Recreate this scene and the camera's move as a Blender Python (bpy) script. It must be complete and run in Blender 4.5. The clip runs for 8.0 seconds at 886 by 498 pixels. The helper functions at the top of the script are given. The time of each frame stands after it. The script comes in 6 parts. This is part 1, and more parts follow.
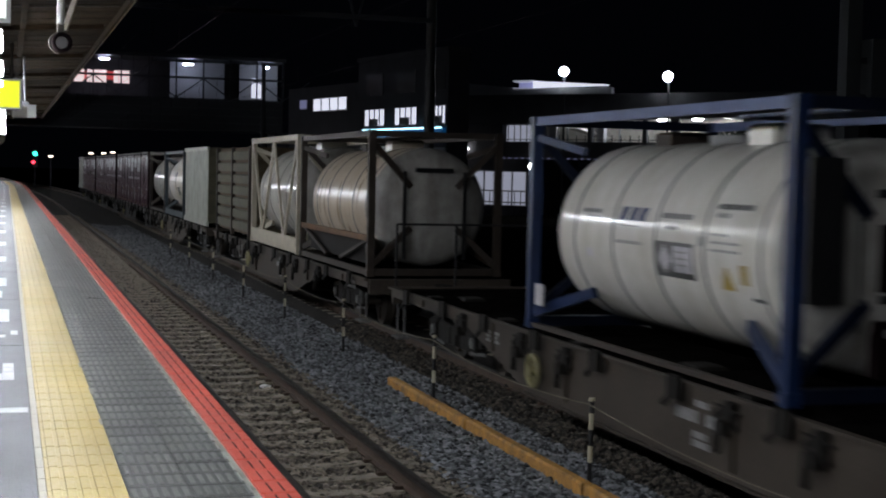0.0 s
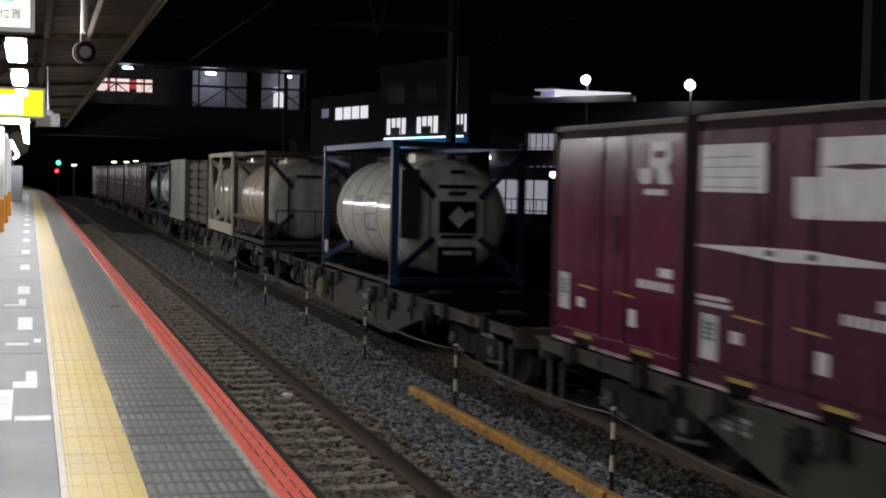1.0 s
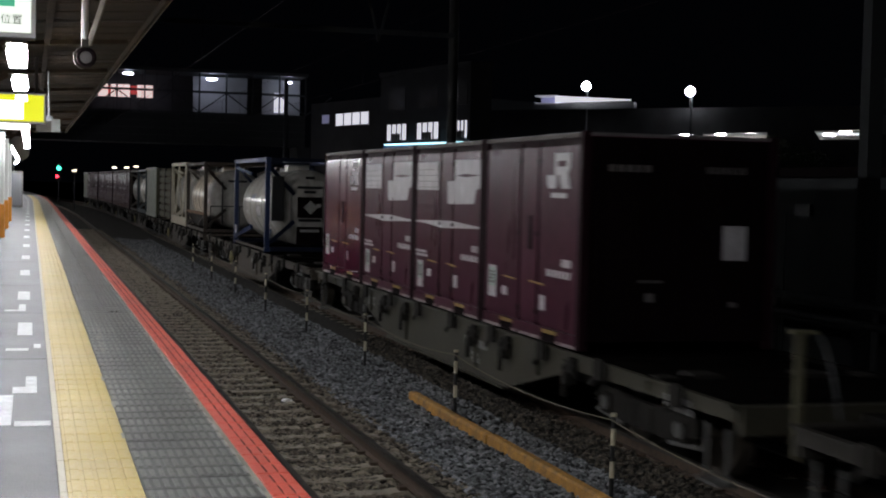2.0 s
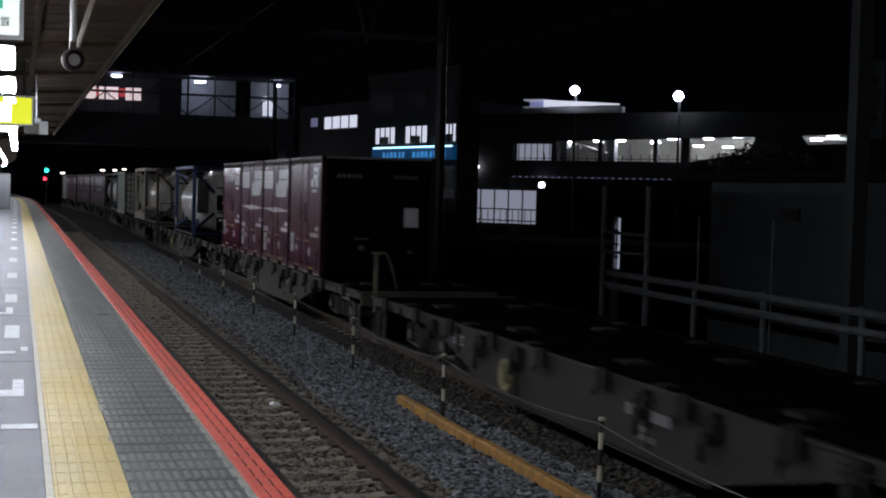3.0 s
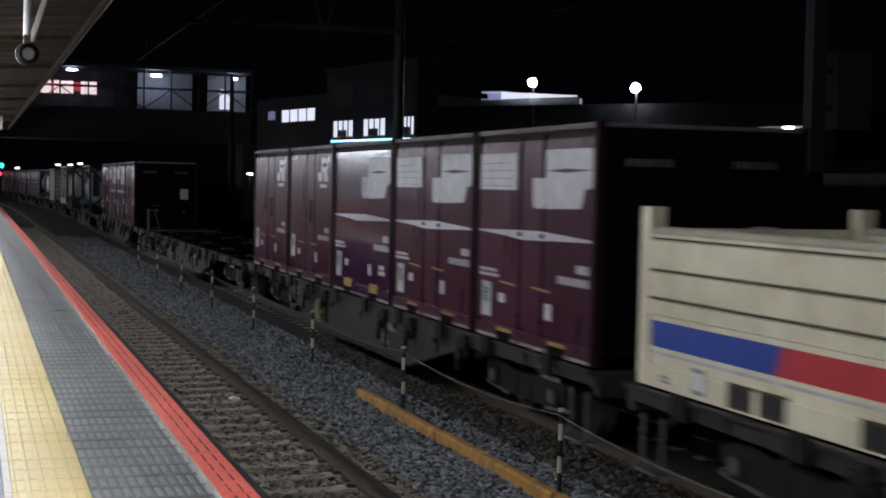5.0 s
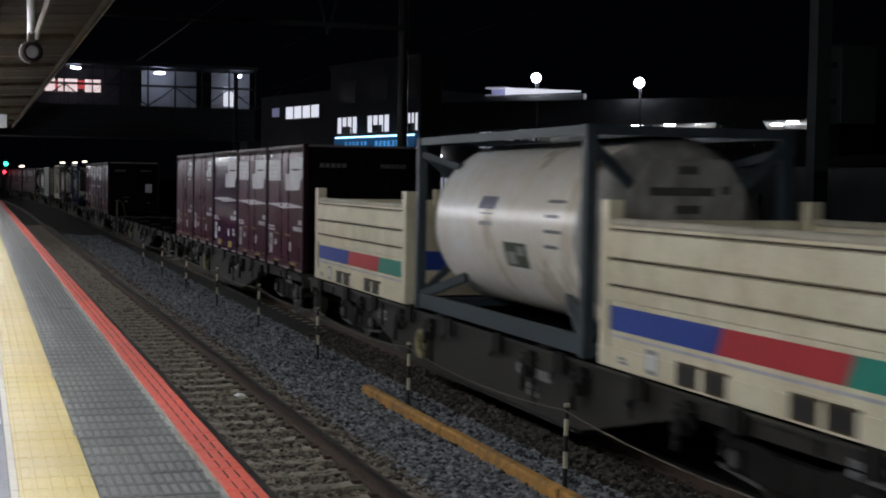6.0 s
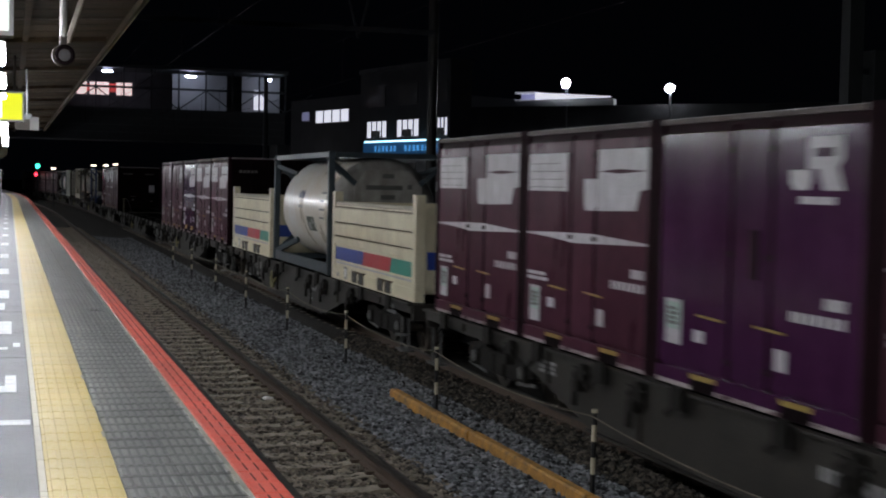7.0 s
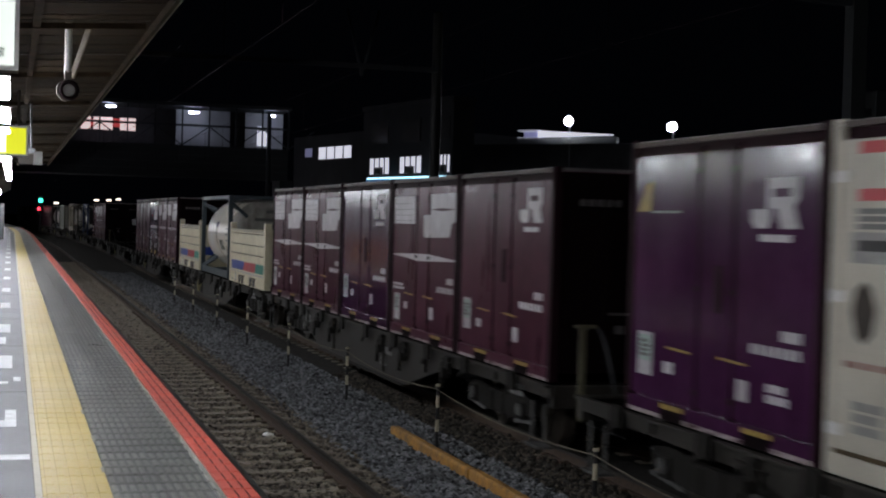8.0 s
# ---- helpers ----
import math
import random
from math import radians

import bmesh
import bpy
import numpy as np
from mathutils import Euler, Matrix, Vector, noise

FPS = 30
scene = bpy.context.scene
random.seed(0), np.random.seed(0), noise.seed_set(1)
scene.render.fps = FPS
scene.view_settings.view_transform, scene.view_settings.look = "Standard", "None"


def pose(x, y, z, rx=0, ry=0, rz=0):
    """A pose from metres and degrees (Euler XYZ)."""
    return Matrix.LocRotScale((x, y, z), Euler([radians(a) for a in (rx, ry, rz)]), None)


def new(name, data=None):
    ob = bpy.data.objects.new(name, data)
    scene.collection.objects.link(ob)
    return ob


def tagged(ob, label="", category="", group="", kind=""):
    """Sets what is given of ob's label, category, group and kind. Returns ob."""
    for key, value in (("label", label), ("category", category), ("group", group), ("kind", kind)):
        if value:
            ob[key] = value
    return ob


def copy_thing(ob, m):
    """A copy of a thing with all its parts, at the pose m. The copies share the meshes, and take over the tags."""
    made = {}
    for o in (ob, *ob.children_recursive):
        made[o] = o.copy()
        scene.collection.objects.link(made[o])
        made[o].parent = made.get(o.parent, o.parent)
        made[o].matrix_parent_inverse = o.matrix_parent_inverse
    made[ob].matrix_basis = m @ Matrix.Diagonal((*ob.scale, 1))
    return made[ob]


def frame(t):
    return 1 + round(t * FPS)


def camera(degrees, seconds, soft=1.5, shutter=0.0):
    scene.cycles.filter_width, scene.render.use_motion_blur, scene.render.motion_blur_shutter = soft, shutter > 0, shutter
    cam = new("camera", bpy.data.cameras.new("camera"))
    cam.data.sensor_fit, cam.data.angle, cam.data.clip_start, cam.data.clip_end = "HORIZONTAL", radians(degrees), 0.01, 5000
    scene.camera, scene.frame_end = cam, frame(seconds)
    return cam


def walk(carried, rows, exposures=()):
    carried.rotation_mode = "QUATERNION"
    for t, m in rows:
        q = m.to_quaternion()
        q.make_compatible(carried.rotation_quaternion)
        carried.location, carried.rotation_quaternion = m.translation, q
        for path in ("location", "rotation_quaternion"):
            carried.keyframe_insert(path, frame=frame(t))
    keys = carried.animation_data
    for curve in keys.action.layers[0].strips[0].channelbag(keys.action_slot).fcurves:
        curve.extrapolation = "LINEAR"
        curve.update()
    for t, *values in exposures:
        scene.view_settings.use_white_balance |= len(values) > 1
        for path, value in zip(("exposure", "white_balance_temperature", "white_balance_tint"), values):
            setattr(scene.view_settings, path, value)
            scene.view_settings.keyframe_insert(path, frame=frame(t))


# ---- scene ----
cam = camera(34.23, 8.0, soft=2.0, shutter=0.4)

EYE = 1.70            # eye height over the platform
ROWS = (              # seconds, yaw, pitch, roll
    (0.0, -16.854, -2.990, -1.315), (0.5, -16.020, -2.712, -1.246), (1.0, -15.993, -2.671, -1.284),
    (2.5, -16.086, -2.305, -1.526), (3.0, -16.440, -2.274, -1.554), (3.5, -16.819, -2.343, -1.558),
    (4.0, -17.539, -2.397, -1.601), (4.5, -17.966, -2.458, -1.410), (6.0, -17.920, -2.689, -0.914),
    (6.5, -17.470, -2.717, -1.018), (7.0, -16.764, -2.527, -1.235), (7.5, -16.716, -1.964, -1.502),
    (8.0, -16.677, -1.059, -1.609))
walk(cam, [(t, pose(0, 0, EYE, 90 + p, r, y)) for t, y, p, r in ROWS],
     exposures=[(0.0, 0.03, 6300, 10), (1.0, 0.08, 6850, 11), (2.5, -0.2, 6450, 10), (3.5, -0.12, 6000, 12), (4.0, 0.26, 6050, 12),
                (4.5, 0.22, 6100, 11), (6.0, -0.02, 6400, 10), (7.0, -0.05, 6450, 10), (8.0, -0.25, 6450, 11)])

# ---- world: a black night sky ----
world = bpy.data.worlds.new("night")
scene.world = world
world.use_nodes = True
world.node_tree.nodes["Background"].inputs[0].default_value = (0.35, 0.42, 0.7, 1)
world.node_tree.nodes["Background"].inputs[1].default_value = 0.0014
TUBE_GLOW = 88.0      # platform fluorescent tubes


# ---- materials ----
def mat(name, col, rough=0.6, metal=0.0, var=0.25, scale=3.0, bump=0.15, bscale=40.0, col2=None, mottled=0.5, random=0.0, coat=0.0, world=False, streak=None, gloss=0.5):
    m = bpy.data.materials.new(name)
    m.use_nodes = True
    nt = m.node_tree
    n, ln = nt.nodes, nt.links
    bs = n["Principled BSDF"]
    tc = n.new("ShaderNodeTexCoord")
    big = n.new("ShaderNodeTexNoise")
    big.inputs["Scale"].default_value, big.inputs["Detail"].default_value = scale, 6
    if world:
        here = n.new("ShaderNodeNewGeometry")
        ln.new(here.outputs["Position"], big.inputs["Vector"])
    else:
        stretch = n.new("ShaderNodeMapping")
        stretch.inputs["Scale"].default_value = streak or (1, 1, 1)
        ln.new(tc.outputs["Object"], stretch.inputs["Vector"])
        ln.new(stretch.outputs["Vector"], big.inputs["Vector"])
    fine = n.new("ShaderNodeTexNoise")
    fine.inputs["Scale"].default_value, fine.inputs["Detail"].default_value = bscale, 4
    ln.new(tc.outputs["Object"], fine.inputs["Vector"])
    ramp = n.new("ShaderNodeValToRGB")
    lo = [c * (1 - var) for c in col] if col2 is None else list(col2)
    ramp.color_ramp.elements[0].position = 0.5 - 0.3 * mottled
    ramp.color_ramp.elements[1].position = 0.5 + 0.3 * mottled
    ramp.color_ramp.elements[0].color = (*lo, 1)
    ramp.color_ramp.elements[1].color = (*col, 1)
    mixn = n.new("ShaderNodeMath")
    mixn.operation = "MULTIPLY_ADD"
    mixn.inputs[1].default_value = 0.35
    ln.new(fine.outputs["Fac"], mixn.inputs[0])
    sc = n.new("ShaderNodeMath")
    sc.operation = "MULTIPLY"
    sc.inputs[1].default_value = 0.65
    ln.new(big.outputs["Fac"], sc.inputs[0])
    ln.new(sc.outputs[0], mixn.inputs[2])
    ln.new(mixn.outputs[0], ramp.inputs["Fac"])
    out = ramp.outputs["Color"]
    if random:
        info = n.new("ShaderNodeObjectInfo")
        hs = n.new("ShaderNodeHueSaturation")
        mr = n.new("ShaderNodeMapRange")
        mr.inputs["To Min"].default_value, mr.inputs["To Max"].default_value = 1 - random, 1 + random
        ln.new(info.outputs["Random"], mr.inputs["Value"])
        ln.new(mr.outputs[0], hs.inputs["Value"])
        ln.new(out, hs.inputs["Color"])
        out = hs.outputs["Color"]
    ln.new(out, bs.inputs["Base Color"])
    rr = n.new("ShaderNodeMapRange")
    rr.inputs["To Min"].default_value, rr.inputs["To Max"].default_value = max(0.03, rough - 0.12), min(1, rough + 0.12)
    ln.new(big.outputs["Fac"], rr.inputs["Value"])
    ln.new(rr.outputs[0], bs.inputs["Roughness"])
    bs.inputs["Metallic"].default_value = metal
    bs.inputs["Coat Weight"].default_value = coat
    bs.inputs["Specular IOR Level"].default_value = gloss
    if bump:
        b = n.new("ShaderNodeBump")
        b.inputs["Strength"].default_value = bump
        b.inputs["Distance"].default_value = 0.02
        ln.new(fine.outputs["Fac"], b.inputs["Height"])
        ln.new(b.outputs["Normal"], bs.inputs["Normal"])
    return m


def glow(name, col, strength):
    m = bpy.data.materials.new(name)
    m.use_nodes = True
    bs = m.node_tree.nodes["Principled BSDF"]
    bs.inputs["Base Color"].default_value = (*[0.5 * c for c in col], 1)
    bs.inputs["Emission Color"].default_value = (*col, 1)
    bs.inputs["Emission Strength"].default_value = strength
    return m


def island_mat(name, a, b, rough=0.9):
    """Loose stones: each one its own shade between a and b."""
    m = mat(name, a, rough, bump=0.4, bscale=60)
    n, ln = m.node_tree.nodes, m.node_tree.links
    g = n.new("ShaderNodeNewGeometry")
    ramp = n.new("ShaderNodeValToRGB")
    ramp.color_ramp.elements[0].color, ramp.color_ramp.elements[1].color = (*a, 1), (*b, 1)
    ln.new(g.outputs["Random Per Island"], ramp.inputs["Fac"])
    ln.new(ramp.outputs["Color"], n["Principled BSDF"].inputs["Base Color"])
    return m


ASPHALT = mat("platform_asphalt", (0.235, 0.24, 0.26), 0.5, var=0.6, scale=1.0, bump=0.5, bscale=70, mottled=0.55)
YELLOW = mat("tactile_yellow", (0.62, 0.51, 0.25), 0.45, scale=0.45, bump=0.12, random=0.05, col2=(0.53, 0.39, 0.075), world=True)
PALE = mat("tactile_border", (0.6, 0.56, 0.45), 0.55, var=0.2)
GREYTILE = mat("tread_tile_grey", (0.145, 0.152, 0.143), 0.33, var=0.6, scale=0.9, bump=0.3, random=0.24, world=True, gloss=0.8)
RIB = mat("worn_rib_tops", (0.31, 0.315, 0.295), 0.32, var=0.65, scale=1.3, bump=0.2, random=0.22, world=True, gloss=0.8)
GROUT = mat("dark_tile_bed", (0.035, 0.034, 0.03), 0.9, var=0.4)
REDTILE = mat("edge_tile_red", (0.7, 0.115, 0.075), 0.5, var=0.3, scale=1.2, bump=0.2, random=0.06, world=True)
MARK = mat("worn_white_marking", (0.75, 0.76, 0.78), 0.6, var=0.25, scale=8, mottled=0.3)
CONCRETE = mat("concrete", (0.25, 0.24, 0.225), 0.85, var=0.35, scale=1.5, bump=0.3)
SLEEPER = mat("dusty_sleeper_concrete", (0.26, 0.225, 0.175), 0.9, var=0.5, scale=5, bump=0.5)
BALLAST_DIRT = mat("ballast_bed", (0.045, 0.042, 0.038), 0.95, var=0.5, scale=9, bump=1.0, bscale=26, gloss=0.1)
STONE_GREY = island_mat("ballast_stone_grey", (0.016, 0.017, 0.019), (0.27, 0.28, 0.295))
STONE_BROWN = island_mat("ballast_stone_brown", (0.02, 0.016, 0.012), (0.23, 0.195, 0.15))
# Dirty stones, with the shade beside the freight train in their colour.
STONE_DARK = island_mat("oily_ballast_stone", (0.012, 0.01, 0.008), (0.11, 0.092, 0.072))
WHEELPAINT = mat("faded_yellow_paint", (0.3, 0.27, 0.13), 0.6, var=0.4, scale=8)
WAGONPRINT = mat("grimy_wagon_print", (0.32, 0.32, 0.32), 0.6, var=0.5, scale=9)
RAIL = mat("rusty_rail_steel", (0.088, 0.06, 0.043), 0.7, 0.0, var=0.5, scale=8, gloss=0.3)
RAILTOP = mat("worn_rail_head", (0.03, 0.025, 0.021), 0.55, 0.3, var=0.3, scale=10)
ORANGE_BEAM = mat("weathered_orange_paint", (0.55, 0.27, 0.05), 0.7, var=0.5, scale=5, bump=0.3, col2=(0.2, 0.11, 0.035))
BLACK = mat("black_paint", (0.012, 0.012, 0.013), 0.5, var=0.4)
BAND = mat("pale_band", (0.55, 0.5, 0.36), 0.6, var=0.3)
ROPE = mat("worn_rope", (0.17, 0.15, 0.11), 0.8)
MAROON = mat("container_faded_maroon", (0.088, 0.0305, 0.049), 0.3, var=0.4, scale=1.6, bump=0.035, bscale=7, random=0.16, gloss=0.035, streak=(1, 1.6, 0.35))
CRIMSON = mat("container_crimson", (0.115, 0.018, 0.045), 0.2, var=0.38, scale=1.6, bump=0.02, bscale=7, random=0.1, gloss=0.14, streak=(1, 1.6, 0.35))
PURPLE = mat("container_purple", (0.066, 0.019, 0.062), 0.17, var=0.42, scale=1.6, bump=0.02, bscale=7, random=0.12, gloss=0.2, streak=(1, 1.6, 0.35))
EDGE_SHADE = mat("dirt_in_groove", (0.085, 0.025, 0.02), 0.9, var=0.4)
DUSTY = mat("pale_mortar_strip", (0.36, 0.37, 0.31), 0.8, var=0.5, scale=2.5, world=True)
# White print greyed down for the shade on the container ends.
ENDPRINT = mat("grimy_end_print", (0.12, 0.11, 0.11), 0.7, var=0.4)
# Near-black for small black parts, and shade painted onto container end walls.
NEAR_BLACK = mat("sooty_end_paint", (0.008, 0.004, 0.005), 0.8, var=0.5, scale=1.5, gloss=0.05)
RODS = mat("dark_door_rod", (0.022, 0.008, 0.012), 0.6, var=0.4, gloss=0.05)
WHITE = mat("aged_white_vinyl", (0.63, 0.61, 0.64), 0.5, var=0.4, scale=5, streak=(1, 1, 0.5))
PLACARD = mat("placard_pale_green", (0.42, 0.56, 0.5), 0.4, var=0.25, scale=6)
YELLOWBAR = mat("yellow_pocket_paint", (0.45, 0.31, 0.07), 0.5, var=0.35, scale=8)
TOPRAIL = mat("galvanised_top_rail", (0.3, 0.28, 0.28), 0.45, 0.4, var=0.4, scale=5)
BLUE = mat("blue_frame_paint", (0.009, 0.028, 0.098), 0.45, var=0.45, scale=3, bump=0.08)
# Dark copy of BLUE: shade on frame ends and far posts as colour.
BLUESHADE = mat("sooty_blue_frame_paint", (0.006, 0.011, 0.03), 0.6, var=0.5, scale=3, gloss=0.2)
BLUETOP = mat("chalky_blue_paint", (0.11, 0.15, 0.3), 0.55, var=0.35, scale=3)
TANKWHITE = mat("tank_cladding_white", (0.82, 0.8, 0.75), 0.16, scale=1.5, bump=0.04, bscale=5, col2=(0.6, 0.58, 0.5), mottled=0.85, streak=(0.6, 2.2, 0.6))
TANKRUST = mat("tank_cladding_rust_streaked", (0.84, 0.84, 0.82), 0.3, scale=0.7, col2=(0.68, 0.6, 0.47), mottled=0.45, bump=0.04, bscale=6, streak=(0.5, 1.1, 0.5))
TANKBEIGE = mat("tank_cladding_stained", (0.68, 0.64, 0.57), 0.3, scale=1.7, col2=(0.4, 0.28, 0.14), mottled=0.85, bump=0.05, bscale=6, streak=(0.4, 2.4, 0.5))
SLATE_BLUE = mat("dark_blue_vinyl", (0.04, 0.05, 0.13), 0.45, var=0.3)
PLACARD_DARK = mat("dark_green_placard", (0.07, 0.085, 0.05), 0.5, var=0.4, scale=6)
TANKPRINT = mat("worn_grey_print", (0.36, 0.36, 0.34), 0.5, var=0.4, scale=9)
# Streaky grime plus the shade of the unlit tank ends, in one colour.
TANK_GRIME_SHADE = mat("grimy_tank_end", (0.46, 0.45, 0.42), 0.55, scale=1.8, col2=(0.2, 0.185, 0.165), mottled=0.7, bump=0.05, bscale=6, streak=(2.5, 1, 0.5), gloss=0.2)
TANKBAND = mat("tank_band_steel", (0.16, 0.16, 0.155), 0.4, 0.5)
DARKFRAME = mat("rusty_dark_frame", (0.05, 0.036, 0.026), 0.65, var=0.5, scale=4)
RUSTRAIL = mat("rust_orange_beam", (0.2, 0.1, 0.04), 0.7, var=0.5, scale=4)
BEIGE = mat("beige_lattice_paint", (0.52, 0.47, 0.36), 0.55, var=0.3, scale=4)
GREYFRAME = mat("slate_grey_frame", (0.06, 0.078, 0.09), 0.5, var=0.4, scale=3, gloss=0.3)
OLIVE = mat("olive_grey_boards", (0.115, 0.108, 0.068), 0.75, var=0.5, scale=2.0, streak=(1, 0.4, 2))
CORR = mat("pale_green_corrugated", (0.42, 0.44, 0.38), 0.55, var=0.4, scale=2)
CREAM = mat("cream_container_paint", (0.84, 0.78, 0.58), 0.38, var=0.2, scale=2, col2=(0.6, 0.53, 0.36), bump=0.05)
# Dark brown for shade painted into gaps, seams and pockets; rust at the sill.
SEAM = mat("dirt_in_board_seam", (0.1, 0.07, 0.035), 0.9, var=0.5, scale=6)
LIP = mat("dusty_roof_lip", (0.095, 0.07, 0.062), 0.6, var=0.5, scale=4)
POSTPAINT = mat("faded_olive_yellow_post", (0.13, 0.122, 0.075), 0.6, var=0.5, scale=5)
LEAF = mat("night_foliage", (0.04, 0.055, 0.03), 0.8, var=0.5, scale=6)
SBLUE = mat("stripe_blue", (0.03, 0.07, 0.36), 0.45, var=0.2)
SRED = mat("stripe_red", (0.55, 0.04, 0.05), 0.45, var=0.2)
SGREEN = mat("stripe_green", (0.03, 0.3, 0.22), 0.45, var=0.2)
WAGON_GREY = mat("wagon_grey_paint", (0.036, 0.032, 0.0265), 0.6, var=0.65, scale=2.4, bump=0.15, gloss=0.35)
WAGON_OLIVE = mat("wagon_olive_grey_paint", (0.062, 0.058, 0.042), 0.55, var=0.5, scale=1.8, bump=0.15, gloss=0.35)
WAGON_BROWN = mat("wagon_brown_paint", (0.07, 0.056, 0.043), 0.6, var=0.5, scale=1.8, bump=0.15, gloss=0.35)
UNDER = mat("sooty_running_gear", (0.021, 0.019, 0.017), 0.75, 0.1, var=0.5, scale=4, gloss=0.15)
WHEEL = mat("wheel_steel", (0.1, 0.085, 0.07), 0.5, 0.4, var=0.4)
# Darker than real steel: night shade on decks and far sills is in the colour.
DECK_DARK = mat("wagon_deck_steel", (0.008, 0.0072, 0.0068), 0.95, var=0.6, scale=3, gloss=0.0)
SCUFF = mat("paint_worn_to_pale_steel", (0.36, 0.31, 0.31), 0.6, var=0.4, scale=7, col2=(0.06, 0.03, 0.035), mottled=0.2, streak=(1, 0.6, 3), gloss=0.2)
BOXMETAL = mat("scuffed_bright_steel", (0.2, 0.2, 0.195), 0.45, 0.5, var=0.4)
CANOPY = mat("canopy_boards", (0.03, 0.02, 0.0115), 0.95, var=0.75, scale=2.6, bump=0.2, gloss=0.02, mottled=0.4, streak=(1, 3, 1))
GUTTER = mat("sooty_gutter", (0.24, 0.215, 0.17), 0.8, var=0.6, scale=4, gloss=0.2)
CANOPY_STEEL = mat("canopy_steel", (0.05, 0.043, 0.033), 0.65, var=0.4, gloss=0.3)
PALEPOLE = mat("dusty_pole_paint", (0.42, 0.41, 0.38), 0.6, var=0.25)
WHITEPAINT = mat("white_gloss_paint", (0.75, 0.75, 0.73), 0.4, var=0.08)
ORANGE = mat("orange_column_base", (0.75, 0.28, 0.03), 0.5, var=0.15)
FACADE = mat("night_facade", (0.066, 0.066, 0.074), 0.9, var=0.35, scale=0.6, gloss=0.2)
FACADE_PALE = mat("pale_render_wall", (0.3, 0.31, 0.33), 0.85, var=0.2, scale=0.5)
STEELDARK = mat("dark_structural_steel", (0.04, 0.043, 0.05), 0.7, var=0.3, gloss=0.25)
DARKWALL = mat("sooty_wall", (0.05, 0.054, 0.056), 0.95, var=0.4, scale=0.7, gloss=0.1)
EARTH = mat("trackside_ground", (0.009, 0.0085, 0.0075), 1.0, var=0.5, scale=1.5, bump=0.5, gloss=0.0)
PIPE = mat("galvanised_pipe", (0.12, 0.125, 0.13), 0.6, 0.2, var=0.4, gloss=0.3)
GLASS_DARK = mat("dark_window_glass", (0.015, 0.016, 0.018), 0.35, var=0.2, gloss=0.2)
LENS = mat("lens_grey", (0.3, 0.3, 0.29), 0.2, var=0.2)
TUBE = glow("fluorescent_tube", (0.93, 0.955, 1.0), TUBE_GLOW)
LIT_SIGN = glow("lit_sign_white", (0.92, 1.0, 0.93), 1.1)
LIT_GREEN = glow("lit_sign_green", (0.08, 0.55, 0.33), 0.75)
LIT_YELLOW = glow("lit_sign_yellow", (0.85, 0.9, 0.02), 1.0)
LIT_PANEL = glow("lit_panel_white", (1, 1, 0.97), 2.2)
WINDOW_LIT = glow("lit_window", (0.86, 0.87, 1.0), 0.85)
BRIDGE_LAMP = glow("bridge_ceiling_lamp", (0.72, 0.77, 1.0), 46)
WINDOW_DIM = glow("dim_lit_interior", (0.52, 0.53, 0.9), 0.2)
WINDOW_RED = glow("lit_red_notice", (1.0, 0.12, 0.12), 0.3)
PINK = glow("lit_pink_notice", (1.0, 0.78, 0.78), 0.85)
SHOP_LIT = glow("lit_shop", (1.0, 0.95, 0.9), 1.3)
LAMP_LIT = glow("lamp_head", (0.93, 0.97, 1.0), 260)
WINDOW_MID = glow("half_lit_window", (0.8, 0.82, 1.0), 0.3)
GARAGE_LAMP = glow("garage_tube", (0.95, 0.97, 1.0), 90)
YARD_LAMP = glow("warm_yard_lamp", (1.0, 0.82, 0.68), 3.5)
LAMP_SMALL = glow("lamp_small", (1, 0.98, 0.95), 9)
SIGN_BLUE = glow("lit_blue_sign", (0.01, 0.13, 0.36), 0.2)
SIGN_BAR = glow("lit_sign_tube", (0.45, 0.82, 1.0), 3.0)
SIGN_TEXT = glow("lit_sign_letters", (0.08, 0.36, 0.8), 0.85)
SIGNAL_RED = glow("signal_red", (1.0, 0.03, 0.06), 6)
SIGNAL_GREEN = glow("signal_green", (0.05, 1.0, 0.6), 5)


